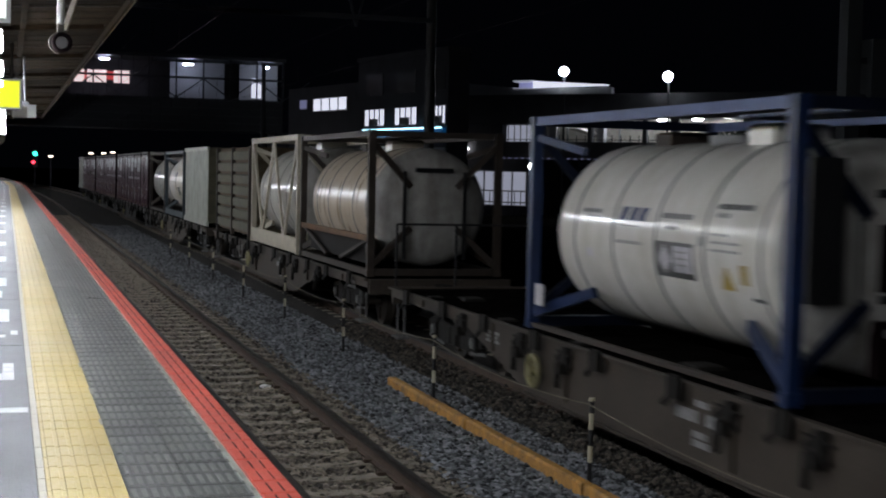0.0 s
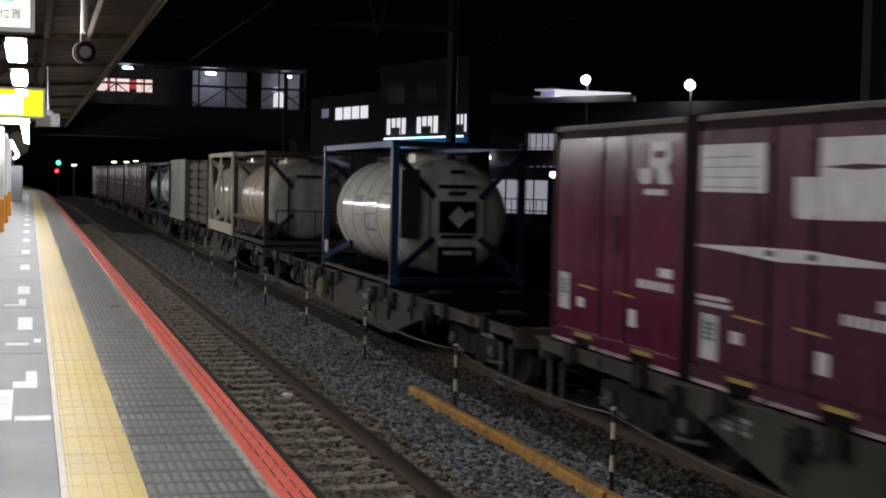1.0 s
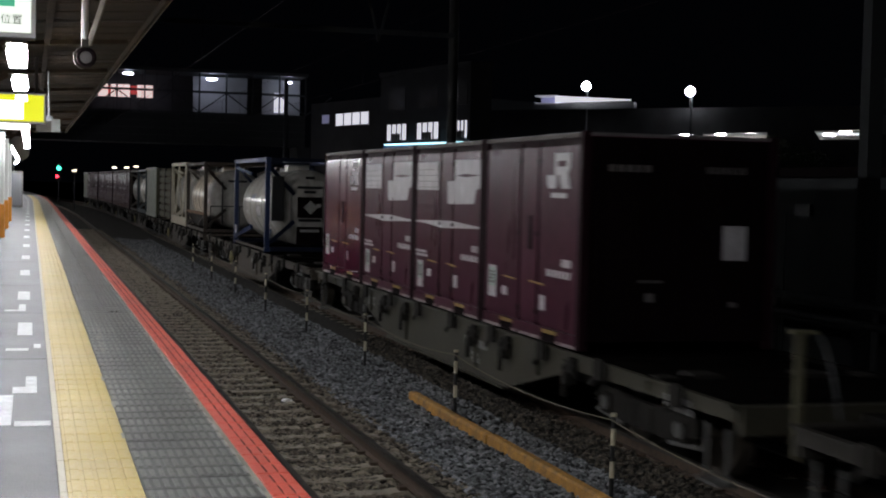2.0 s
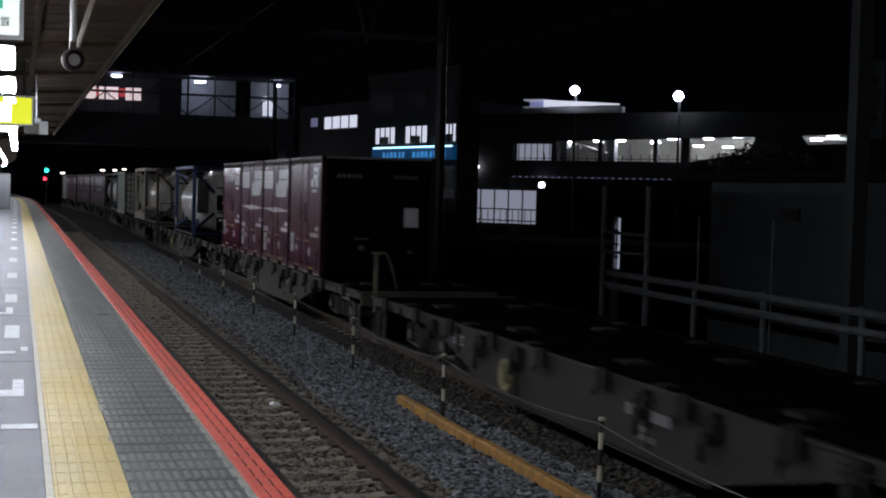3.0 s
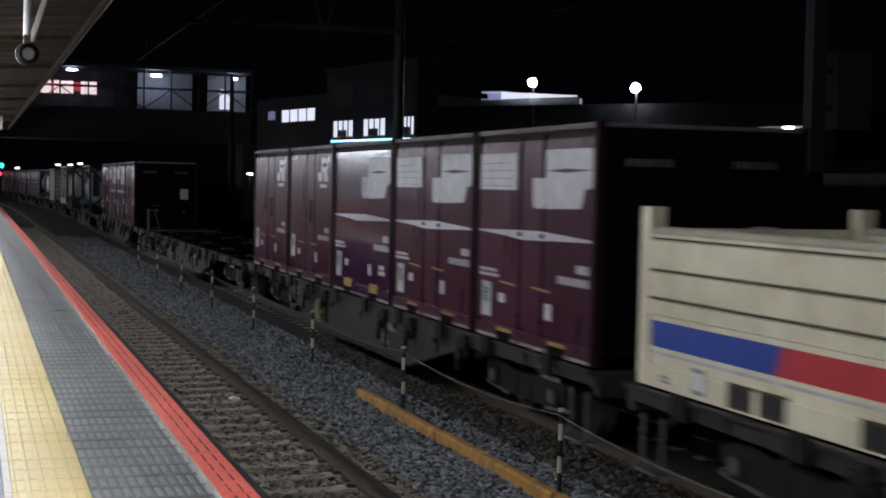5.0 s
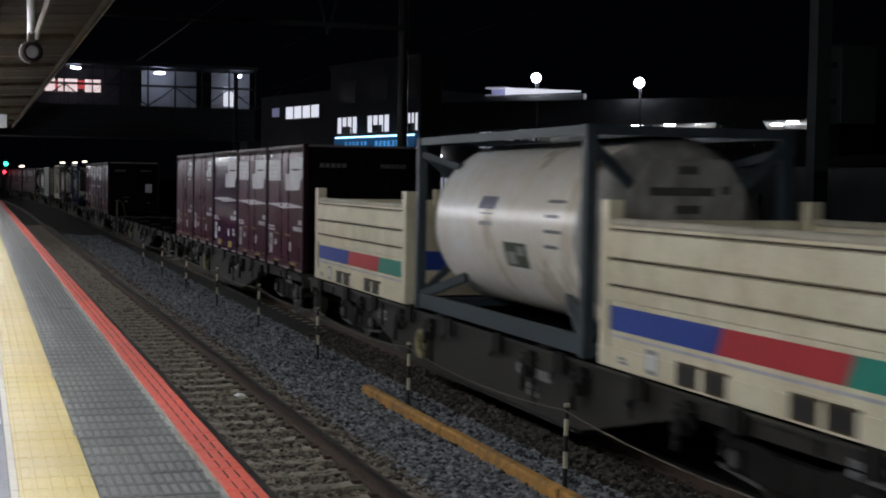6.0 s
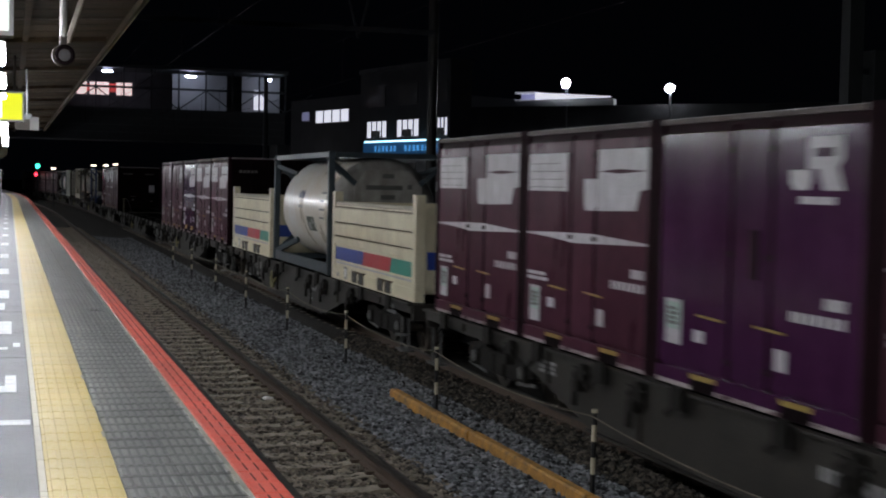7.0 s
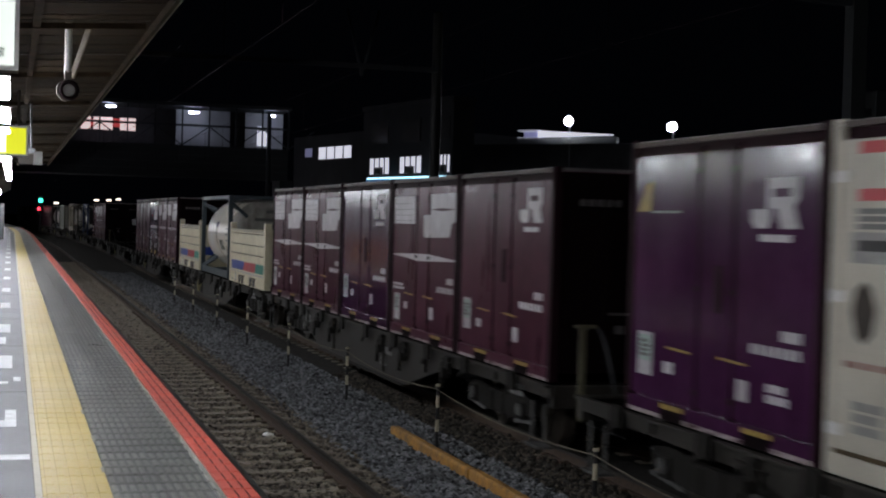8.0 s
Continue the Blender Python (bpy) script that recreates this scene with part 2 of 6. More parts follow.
# ---- mesh code ----
class Geo:
    def __init__(self):
        self.v, self.f, self.s = [], [], []

    def add(self, vs, fs, smooth=False):
        o = len(self.v)
        self.v += [tuple(p) for p in vs]
        self.f += [tuple(i + o for i in q) for q in fs]
        self.s += [smooth] * len(fs)
        return self

    def box(self, x0, x1, y0, y1, z0, z1):
        return self.add([(x0, y0, z0), (x1, y0, z0), (x1, y1, z0), (x0, y1, z0), (x0, y0, z1), (x1, y0, z1), (x1, y1, z1), (x0, y1, z1)],
                        [(3, 2, 1, 0), (4, 5, 6, 7), (0, 1, 5, 4), (1, 2, 6, 5), (2, 3, 7, 6), (3, 0, 4, 7)])

    def slab(self, x0, x1, y0, y1, z0, z1, c):
        """A box whose top edges are chamfered by c."""
        return self.add([(x0, y0, z0), (x1, y0, z0), (x1, y1, z0), (x0, y1, z0),
                         (x0, y0, z1 - c), (x1, y0, z1 - c), (x1, y1, z1 - c), (x0, y1, z1 - c),
                         (x0 + c, y0 + c, z1), (x1 - c, y0 + c, z1), (x1 - c, y1 - c, z1), (x0 + c, y1 - c, z1)],
                        [(0, 1, 5, 4), (1, 2, 6, 5), (2, 3, 7, 6), (3, 0, 4, 7), (4, 5, 9, 8), (5, 6, 10, 9), (6, 7, 11, 10), (7, 4, 8, 11), (8, 9, 10, 11)])

    def bar(self, p, q, w, h=None):
        p, q = Vector(p), Vector(q)
        h = w if h is None else h
        d = (q - p).normalized()
        up = Vector((0, 0, 1)) if abs(d.z) < 0.95 else Vector((1, 0, 0))
        a = d.cross(up).normalized() * w / 2
        b = a.cross(d).normalized() * h / 2
        c = [p - a - b, p + a - b, p + a + b, p - a + b, q - a - b, q + a - b, q + a + b, q - a + b]
        return self.add(c, [(0, 1, 2, 3), (7, 6, 5, 4), (4, 5, 1, 0), (5, 6, 2, 1), (6, 7, 3, 2), (7, 4, 0, 3)])

    def rod(self, p, q, r, n=10, r2=None, caps=True):
        p, q = Vector(p), Vector(q)
        r2 = r if r2 is None else r2
        d = (q - p).normalized()
        up = Vector((0, 0, 1)) if abs(d.z) < 0.95 else Vector((1, 0, 0))
        a = d.cross(up).normalized()
        b = a.cross(d)
        ring = [(math.cos(2 * math.pi * i / n), math.sin(2 * math.pi * i / n)) for i in range(n)]
        vs = [p + (a * c + b * s) * r for c, s in ring] + [q + (a * c + b * s) * r2 for c, s in ring]
        self.add(vs, [(i, (i + 1) % n, n + (i + 1) % n, n + i) for i in range(n)], True)
        if caps:
            self.add(vs, [tuple(range(n - 1, -1, -1)), tuple(range(n, 2 * n))])
        return self

    def prism(self, poly, axis, a, b):
        n = len(poly)
        put = {"x": lambda u, v, w: (w, u, v), "y": lambda u, v, w: (u, w, v), "z": lambda u, v, w: (u, v, w)}[axis]
        vs = [put(u, v, a) for u, v in poly] + [put(u, v, b) for u, v in poly]
        return self.add(vs, [tuple(range(n)), tuple(range(2 * n - 1, n - 1, -1))] + [(i, n + i, n + (i + 1) % n, (i + 1) % n) for i in range(n)])

    def revolve(self, prof, n=40, zc=0.0):
        """Revolve (r, y) about the y axis at height zc."""
        vs = [(r * math.cos(2 * math.pi * i / n), y, zc + r * math.sin(2 * math.pi * i / n)) for r, y in prof for i in range(n)]
        fs = [(j * n + i, j * n + (i + 1) % n, (j + 1) * n + (i + 1) % n, (j + 1) * n + i) for j in range(len(prof) - 1) for i in range(n)]
        return self.add(vs, fs, True)

    def wrap(self, r, zc, y0, y1, a0, a1, n=6, side=-1):
        """A patch bent round a drum, heights a0..a1 degrees above the drum's side."""
        vs = []
        for i in range(n + 1):
            a = radians(a0 + (a1 - a0) * i / n)
            vs += [(side * r * math.cos(a), y0, zc + r * math.sin(a)), (side * r * math.cos(a), y1, zc + r * math.sin(a))]
        return self.add(vs, [(2 * i, 2 * i + 2, 2 * i + 3, 2 * i + 1) for i in range(n)], True)

    def mesh(self, name, material):
        me = bpy.data.meshes.new(name)
        me.from_pydata(self.v, [], self.f)
        me.polygons.foreach_set("use_smooth", self.s)
        me.materials.append(material)
        bm = bmesh.new()
        bm.from_mesh(me)
        bmesh.ops.recalc_face_normals(bm, faces=bm.faces)
        bm.to_mesh(me)
        bm.free()
        return me


def part(name, geo, material, parent=None, label=""):
    ob = new(name, geo.mesh(name, material))
    ob.parent = parent
    if label:
        ob["label"] = label
    return ob


def place(ob, m):
    ob.matrix_basis = m
    return ob


# ---- layout ----
RAIL_Z = -1.07        # rail top below the platform surface
DECK_Z = -0.115       # wagon deck
TRACK_1 = 3.03        # centre of the platform track
TRACK_2 = 7.21        # centre of the freight track
GAUGE = 1.067
EDGE = 1.49           # platform edge
BEND_Y, BEND = 105.0, 0.0006


def bend(y):
    """Sideways shift of the line where it curves away, far along the platform."""
    return -0.5 * BEND * max(0.0, y - BEND_Y) ** 2


def strip(geo, x0, x1, z0, z1, ys):
    """A long bar along the line, following its bend."""
    vs = []
    for y in ys:
        b = bend(y)
        vs += [(x0 + b, y, z0), (x1 + b, y, z0), (x1 + b, y, z1), (x0 + b, y, z1)]
    fs = []
    for i in range(len(ys) - 1):
        o = 4 * i
        fs += [(o + k, o + (k + 1) % 4, o + 4 + (k + 1) % 4, o + 4 + k) for k in range(4)]
    e = 4 * (len(ys) - 1)
    fs += [(0, 3, 2, 1), (e, e + 1, e + 2, e + 3)]
    return geo.add(vs, fs)


LONG = [-40, 0, 40, 80, 105, 120, 135, 150, 165, 180, 200, 220, 240]

# ---- ground and tracks ----
def build_ground():
    g = Geo().add([(-900, -900, -1.75), (900, -900, -1.75), (900, 1500, -1.75), (-900, 1500, -1.75)], [(0, 1, 2, 3)])
    tagged(part("ground", g, EARTH), "dark trackside earth reaching into the night", "ground", kind="structure")
    # ballast bed: shoulders and the shallow dip between the two tracks
    prof = [(1.45, -1.36), (2.0, -1.272), (4.0, -1.272), (4.3, -1.252), (4.9, -1.32), (5.5, -1.36), (5.95, -1.28), (6.3, -1.235), (8.5, -1.235), (9.3, -1.45), (9.9, -1.74)]
    g = Geo()
    vs = [(x + bend(y), y, z) for y in LONG for x, z in prof]
    n = len(prof)
    g.add(vs, [(j * n + i, j * n + i + 1, (j + 1) * n + i + 1, (j + 1) * n + i) for j in range(len(LONG) - 1) for i in range(n - 1)], True)
    tagged(part("ballast_bed", g, BALLAST_DIRT), "dark crushed stone ballast under both tracks", "ballast", kind="structure")


def bed_height(x):
    return float(np.interp(x, [1.45, 2.0, 4.0, 4.3, 4.9, 5.5, 5.95, 6.3, 8.5], [-1.36, -1.272, -1.272, -1.252, -1.32, -1.36, -1.28, -1.235, -1.235]))


def build_track(name, xc, label):
    t = tagged(new(name), label, "railway track", kind="structure")
    for s in (-1, 1):
        x = xc + s * (GAUGE / 2 + 0.032)
        web = Geo()
        strip(web, x - 0.065, x + 0.065, RAIL_Z - 0.153, RAIL_Z - 0.135, LONG)
        strip(web, x - 0.011, x + 0.011, RAIL_Z - 0.135, RAIL_Z - 0.04, LONG)
        r = part("rail", web, RAIL, t, "rusty steel rail")
        part("rail_head", strip(Geo(), x - 0.034, x + 0.034, RAIL_Z - 0.039, RAIL_Z, LONG), RAILTOP, r, "dark rail head")
    g = Geo().prism([(-1.0, 0), (1.0, 0), (1.0, 0.14), (0.78, 0.165), (0.38, 0.165), (0.3, 0.15), (-0.3, 0.15), (-0.38, 0.165), (-0.78, 0.165), (-1.0, 0.14)], "y", -0.11, 0.11)
    sleeper = g.mesh("sleeper", SLEEPER)
    clip = Geo()
    for s in (-1, 1):
        for k in (-1, 1):
            c = s * (GAUGE / 2 + 0.032) + k * 0.095
            clip.box(c - 0.04, c + 0.04, -0.05, 0.05, 0.165, 0.2)
    clip_mesh = clip.mesh("rail_clip", RAIL)
    for i in range(150):
        y = -6.0 + i * 0.625
        ob = new("sleeper", sleeper)
        ob.parent = t
        ob.matrix_basis = pose(xc + random.uniform(-0.02, 0.02), y + random.uniform(-0.02, 0.02), RAIL_Z - 0.322, 0, 0, random.uniform(-0.6, 0.6))
        if 20 < i < 80:
            c = new("rail_clip", clip_mesh)
            c.parent = ob
    return t


def stones(name, label, material, regions, seed):
    """Crushed stones laid over the bed: five-sided chips of many sizes and turns."""
    rng = np.random.default_rng(seed)
    base = np.array([(0, 0, 1), (.9, 0, .35), (.25, .85, .3), (-.75, .5, .4), (-.7, -.55, .3), (.3, -.9, .4), (0.1, 0, -.8)])
    faces = [(0, 1, 2), (0, 2, 3), (0, 3, 4), (0, 4, 5), (0, 5, 1), (6, 2, 1), (6, 3, 2), (6, 4, 3), (6, 5, 4), (6, 1, 5)]
    vs, fs, o = [], [], 0
    for x0, x1, y0, y1, per in regions:
        count = int((x1 - x0) * (y1 - y0) * per)
        xs, ys = rng.uniform(x0, x1, count), rng.uniform(y0, y1, count)
        for x, y in zip(xs, ys):
            s = rng.uniform(0.014, 0.042)
            p = base * rng.uniform(0.65, 1.25, (7, 1)) * s * np.array([1.2, 1.0, 0.75])
            a, b = rng.uniform(0, 6.28), rng.uniform(-0.6, 0.6)
            ca, sa, cb, sb = math.cos(a), math.sin(a), math.cos(b), math.sin(b)
            p = p @ np.array([(1, 0, 0), (0, cb, sb), (0, -sb, cb)]) @ np.array([(ca, sa, 0), (-sa, ca, 0), (0, 0, 1)])
            p += np.array([x, y, bed_height(x) + s * rng.uniform(-0.1, 0.7)])
            vs.append(p)
            fs.append(np.array(faces) + o)
            o += 7
    me = bpy.data.meshes.new(name)
    me.from_pydata(np.concatenate(vs).tolist(), [], np.concatenate(fs).tolist())
    me.materials.append(material)
    tagged(new(name, me), label, "ballast", kind="stuff")


def build_fence():
    for i in range(9):
        y = 7.5 + 5.35 * i
        p = tagged(new("fence_post"), "thin black post with pale bands between the tracks", "post", "rope fence posts")
        p.matrix_basis = pose(5.45, y, -1.37, 0, random.uniform(-1, 1), 0)
        part("shaft", Geo().rod((0, 0, 0), (0, 0, 0.9), 0.024, 10), BLACK, p)
        for z in (0.3, 0.62):
            part("band", Geo().rod((0, 0, z), (0, 0, z + 0.16), 0.0255, 10), BAND, p, "pale reflective band")
        part("cap", Geo().rod((0, 0, 0.9), (0, 0, 0.93), 0.034, 10), BAND, p)
        if i < 8:
            g = Geo()
            for k in range(12):
                u, w = k / 12, (k + 1) / 12
                g.rod((5.425, y + 5.35 * u, -0.5 - 0.1 * 4 * u * (1 - u)), (5.425, y + 5.35 * w, -0.5 - 0.1 * 4 * w * (1 - w)), 0.007, 5, caps=False)
            tagged(part("fence_rope", g, ROPE), "sagging rope strung between the fence posts", "rope", "fence ropes")
    p = tagged(part("paper_scrap", Geo().prism([(-0.06, 0), (0.05, -0.01), (0.07, 0.02), (0.0, 0.035), (-0.05, 0.02)], "y", -0.05, 0.05), WHITEPAINT), "small white paper scrap lying on the ballast", "litter")
    p.matrix_basis = pose(3.37, 19.2, -1.235, 0, 0, 20)
    b = tagged(new("kerb_beam"), "weathered orange painted beam lying beside the ballast", "beam")
    for k in range(4):
        y1 = 19.7 - 3.6 * k
        part("beam_length", Geo().slab(5.21 + 0.018 * k, 5.335 + 0.018 * k, y1 - 3.59, y1, -1.42, -1.2 + 0.006 * (k % 2), 0.02), ORANGE_BEAM, b)


# ---- platform ----
SCUFFS = ((0.6, 9.6, 0.02, 0.2), (0.61, 10.9, 0.025, 0.3), (0.6, 12.4, 0.02, 0.25), (0.63, 13.4, 0.04, 0.15), (0.69, 14.5, 0.04, 0.3), (0.72, 15.1, 0.03, 0.2), (0.7, 15.7, 0.05, 0.25), (0.74, 16.1, 0.03, 0.2), (0.75, 16.6, 0.03, 0.25))


def build_platform():
    g = strip(Geo(), -9.0, EDGE - 0.02, -1.75, -0.012, LONG)
    tagged(part("platform", g, ASPHALT), "grey asphalt railway platform with a concrete edge", "platform", kind="structure")
    g = strip(Geo(), EDGE - 0.02, EDGE, -1.75, -0.05, LONG)
    tagged(part("platform_face", g, CONCRETE), "stained concrete platform face above the ballast", "platform wall", kind="structure")
    # painted marks: boarding squares and bars left of the yellow strip
    for y in (14.1, 18.9, 23.8, 30.5, 38.0):
        g = Geo().box(-6.0, 0.165, y, y + 0.025, -0.0115, -0.0105)
        tagged(part("asphalt_seam", g, GROUT), "thin dark seam across the asphalt", "seam", "asphalt seams", "structure")
    for x, y, w, l in SCUFFS:
        g = Geo().box(x, x + w, y, y + l, 0.0065, 0.0085)
        tagged(part("platform_scuff", g, PALEPOLE), "small worn white patch on the grey tiles", "marking", "platform scuffs", "structure")
    spots = [(-0.6, -0.11, 10.3, 11.75), (-0.09, 0.155, 10.26, 10.47), (-0.02, 0.07, 11.83, 12.84), (-0.12, -0.02, 11.83, 12.2), (-0.22, 0.0, 14.78, 14.98),
             (0.05, 0.12, 15.0, 15.35), (-0.12, 0.04, 16.25, 17.65), (-0.13, -0.04, 19.2, 20.2), (-0.3, -0.13, 19.2, 19.4)]
    y = 21.0
    while y < 150:
        spots.append((-0.14 - 0.0008 * y, 0.03 - 0.0008 * y, y, y + 1.5))
        y += 5.25 if y < 30 else 5.6
    for x0, x1, y0, y1 in spots:
        g = Geo().box(x0 + bend(y0), x1 + bend(y0), y0, y1, -0.011, -0.009)
        tagged(part("platform_marking", g, MARK), "worn white mark painted on the platform", "marking", "platform markings", "structure")


def tile_meshes():
    y = Geo().slab(0.0, 0.405, 0.0, 0.294, -0.012, 0.0, 0.003)
    for k in range(5):
        x = 0.022 + 0.0765 * k
        y.slab(x, x + 0.054, 0.003, 0.291, -0.001, 0.007, 0.004)
    pale = Geo().slab(0.0, 0.042, 0.0, 0.297, -0.012, 0.003, 0.003)
    grey = Geo().slab(0.0, 0.326, 0.0, 0.288, -0.012, 0.0, 0.003)
    rib = Geo()
    for k in range(6):
        x = 0.012 + 0.0535 * k
        rib.slab(x, x + 0.03, 0.028, 0.258, -0.001, 0.006, 0.004)
    red = Geo().slab(0.0, 0.205, 0.0, 0.297, -0.05, 0.0, 0.004)
    groove = Geo()
    for k in range(3):
        x = 0.005 + 0.066 * k
        red.slab(x, x + 0.062, 0.004, 0.293, -0.001, 0.009, 0.004)
        if k:
            # Dark strips stand in for the shadow such shallow grooves barely cast.
            groove.box(x - 0.008, x + 0.004, 0.05, 0.25, 0.004, 0.0095)
    return (("border_tile", pale, 0.17, PALE), ("tactile_tile", y, 0.214, YELLOW), ("tread_tile", grey, 0.622, GREYTILE), ("tread_tile", grey, 0.952, GREYTILE), ("tread_rib", rib, 0.622, RIB), ("tread_rib", rib, 0.952, RIB), ("edge_tile", red, 1.284, REDTILE), ("edge_groove", groove, 1.284, EDGE_SHADE))


def build_tiles():
    label = {"tactile_tile": "yellow tactile warning tiles along the platform", "border_tile": "pale border tiles beside the yellow strip",
             "tread_tile": "grey ribbed anti-slip tiles along the platform edge", "edge_tile": "red edge tiles along the platform", "edge_groove": "dark strips for shade in the red tile grooves", "tread_rib": "worn pale ribs standing on the grey tread tiles"}
    bed = strip(Geo(), 0.168, EDGE - 0.021, -0.0118, -0.009, LONG)
    tagged(part("tile_bed", bed, GROUT), "dark bed and joints under the platform tiles", "tile bed", kind="structure")
    pale = strip(Geo(), 1.25, 1.28, 0.0005, 0.0065, LONG)
    tagged(part("mortar_strip", pale, DUSTY), "pale dusty mortar strip beside the red tiles", "mortar strip", kind="structure")
    for name, g, x, material in tile_meshes():
        root = tagged(new(name + "_strip"), label[name], "platform tiles", kind="structure")
        me = g.mesh(name, material)
        for i in range(100):
            ob = new(name, me)
            ob.parent = root
            ob.matrix_basis = pose(x, 5.0 + 0.3 * i, random.uniform(-0.0012, 0.0012), 0, 0, random.uniform(-0.12, 0.12))
        vs, fs = np.array(g.v), g.f
        rest = Geo()
        for y in [5.0 - 0.3 * k for k in range(1, 40)] + [35.0 + 0.3 * k for k in range(380)]:
            rest.add((vs + np.array([x + bend(y), y, 0])).tolist(), fs)
        me = bpy.data.meshes.new(name)
        me.from_pydata(rest.v, [], rest.f)
        me.materials.append(material)
        ob = new(name + "_run", me)
        ob.parent = root
        ob["kind"] = "stuff"


# ---- canopy, lights and signs over the platform ----
def roof_z(x):
    return 3.72 + 0.06 * (x - 1.38)


def build_canopy():
    g = Geo()
    for i in range(190):
        y = -22 + 0.45 * i
        lap = 0.005 * (i % 2)
        g.prism([(-6.5, roof_z(-2.5) + 0.24 + lap), (-2.5, roof_z(-2.5) + lap), (1.38, roof_z(1.38) + lap), (1.38, roof_z(1.38) + 0.05 + lap), (-2.5, roof_z(-2.5) + 0.06 + lap), (-6.5, roof_z(-2.5) + 0.3 + lap)], "y", y, y + 0.447)
    tagged(part("canopy_ceiling", g, CANOPY), "dim brown boarded canopy over the platform", "canopy", kind="structure")
    g = Geo()
    strip(g, -6.5, -0.1, 3.45, 3.55, [63.5, 80, 105, 120, 135, 150, 165, 180, 195])
    tagged(part("far_canopy_ceiling", g, CANOPY), "dim flat canopy further along the platform", "canopy", kind="structure")
    root = tagged(new("canopy_frame"), "grey painted steel frame of the platform canopy", "canopy frame", kind="structure")
    part("fascia", Geo().box(1.38, 1.42, -22, 63.4, 3.63, 3.9), CANOPY, root)
    for i in range(26):
        y = -20 + 3.2 * i + 0.4 * math.sin(2.3 * i)
        part("cover_strip", Geo().bar((-2.4, y, roof_z(-2.4) - 0.004), (1.34, y, roof_z(1.34) - 0.004), 0.022, 0.012), CANOPY_STEEL, root)
    part("gutter", Geo().prism([(1.421, 3.72), (1.5, 3.74), (1.52, 3.82), (1.5, 3.82), (1.485, 3.755), (1.421, 3.735)], "y", -22, 63.4), GUTTER, root)
    part("gutter_lip", Geo().box(1.425, 1.445, -22, 63.4, 3.64, 3.7), GUTTER, root)
    for x in (0.2, -0.7, -1.6):
        part("purlin", Geo().box(x - 0.04, x + 0.04, -22, 63.4, roof_z(x) - 0.07, roof_z(x) - 0.01), CANOPY, root)
    for i in range(15):
        y = -18.2 + 5.6 * i
        part("rafter", Geo().bar((-2.5, y, roof_z(-2.5) - 0.05), (1.3, y, roof_z(1.3) - 0.05), 0.07, 0.06), CANOPY, root)
        part("brace", Geo().bar((-2.5, y, 2.3), (-0.4, y, roof_z(-0.4) - 0.1), 0.08, 0.1), CANOPY, root)
        c = tagged(new("canopy_column"), "white painted steel column holding the canopy", "column", "canopy columns", "structure")
        c.matrix_basis = pose(-2.5, y, -0.012)
        part("shaft", Geo().box(-0.12, 0.12, -0.12, 0.12, 0, 3.4), WHITEPAINT, c)
        part("base", Geo().box(-0.14, 0.14, -0.14, 0.14, 0, 1.1), ORANGE, c, "orange base")


def build_fixture():
    f = tagged(new("tube_light"), "white fluorescent tube light hung under the canopy", "lamp", "platform lights")
    part("tray", Geo().slab(-0.1, 0.1, -0.62, 1.22, 0.061, 0.11, 0.02), CANOPY_STEEL, f)
    part("diffuser", Geo().prism([(-0.1, 0.0), (-0.085, -0.045), (0.085, -0.045), (0.1, 0.0), (0.06, 0.06), (-0.06, 0.06)], "y", -0.6, 1.2), TUBE, f, "glowing white diffuser")
    for y in (-0.4, 1.0):
        part("hanger", Geo().rod((0, y, 0.1), (0, y, 0.6), 0.012, 6), CANOPY_STEEL, f)
    return f


def build_lights():
    first = build_fixture()
    first.matrix_basis = pose(-0.15, 2.1, 2.97)
    for i in range(-1, 14):
        if i != 0:
            copy_thing(first, pose(-0.15, 2.1 + 4.5 * i, 2.97))
    for i in range(14):          # the rows go on, wider apart, under the far canopy
        y = 68.0 + 9.0 * i
        copy_thing(first, pose(-0.9 + bend(y), y, 3.1))


def box_sign(name, label, x0, x1, y, z0, z1, face, depth=0.22):
    s = tagged(new(name), label, "sign")
    s.matrix_basis = pose(x0, y, z0)
    w, h = x1 - x0, z1 - z0
    part("case", Geo().box(0, w, 0.02, depth, 0, h), CANOPY_STEEL, s)
    part("face", Geo().box(0.03, w - 0.03, 0.0, 0.019, 0.03, h - 0.03), face, s, "lit face")
    for a, b, c, d in ((0, w, 0, 0.03), (0, w, h - 0.03, h), (0, 0.03, 0.03, h - 0.03), (w - 0.03, w, 0.03, h - 0.03)):
        part("frame", Geo().box(a, b, -0.012, 0.02, c, d), WHITEPAINT, s)
    for u in (0.15, w - 0.15):
        part("hanger", Geo().rod((u, depth / 2, h), (u, depth / 2, roof_z(x0 + u) - z0 - 0.01), 0.02, 8), CANOPY_STEEL, s)
    return s


def glyphs(text, size, m, parent, material):
    cu = bpy.data.curves.new("lettering", "FONT")
    cu.body, cu.size, cu.extrude = text, size, 0.002
    cu.materials.append(material)
    ob = new("lettering", cu)
    ob.parent = parent
    ob.matrix_basis = m
    return ob


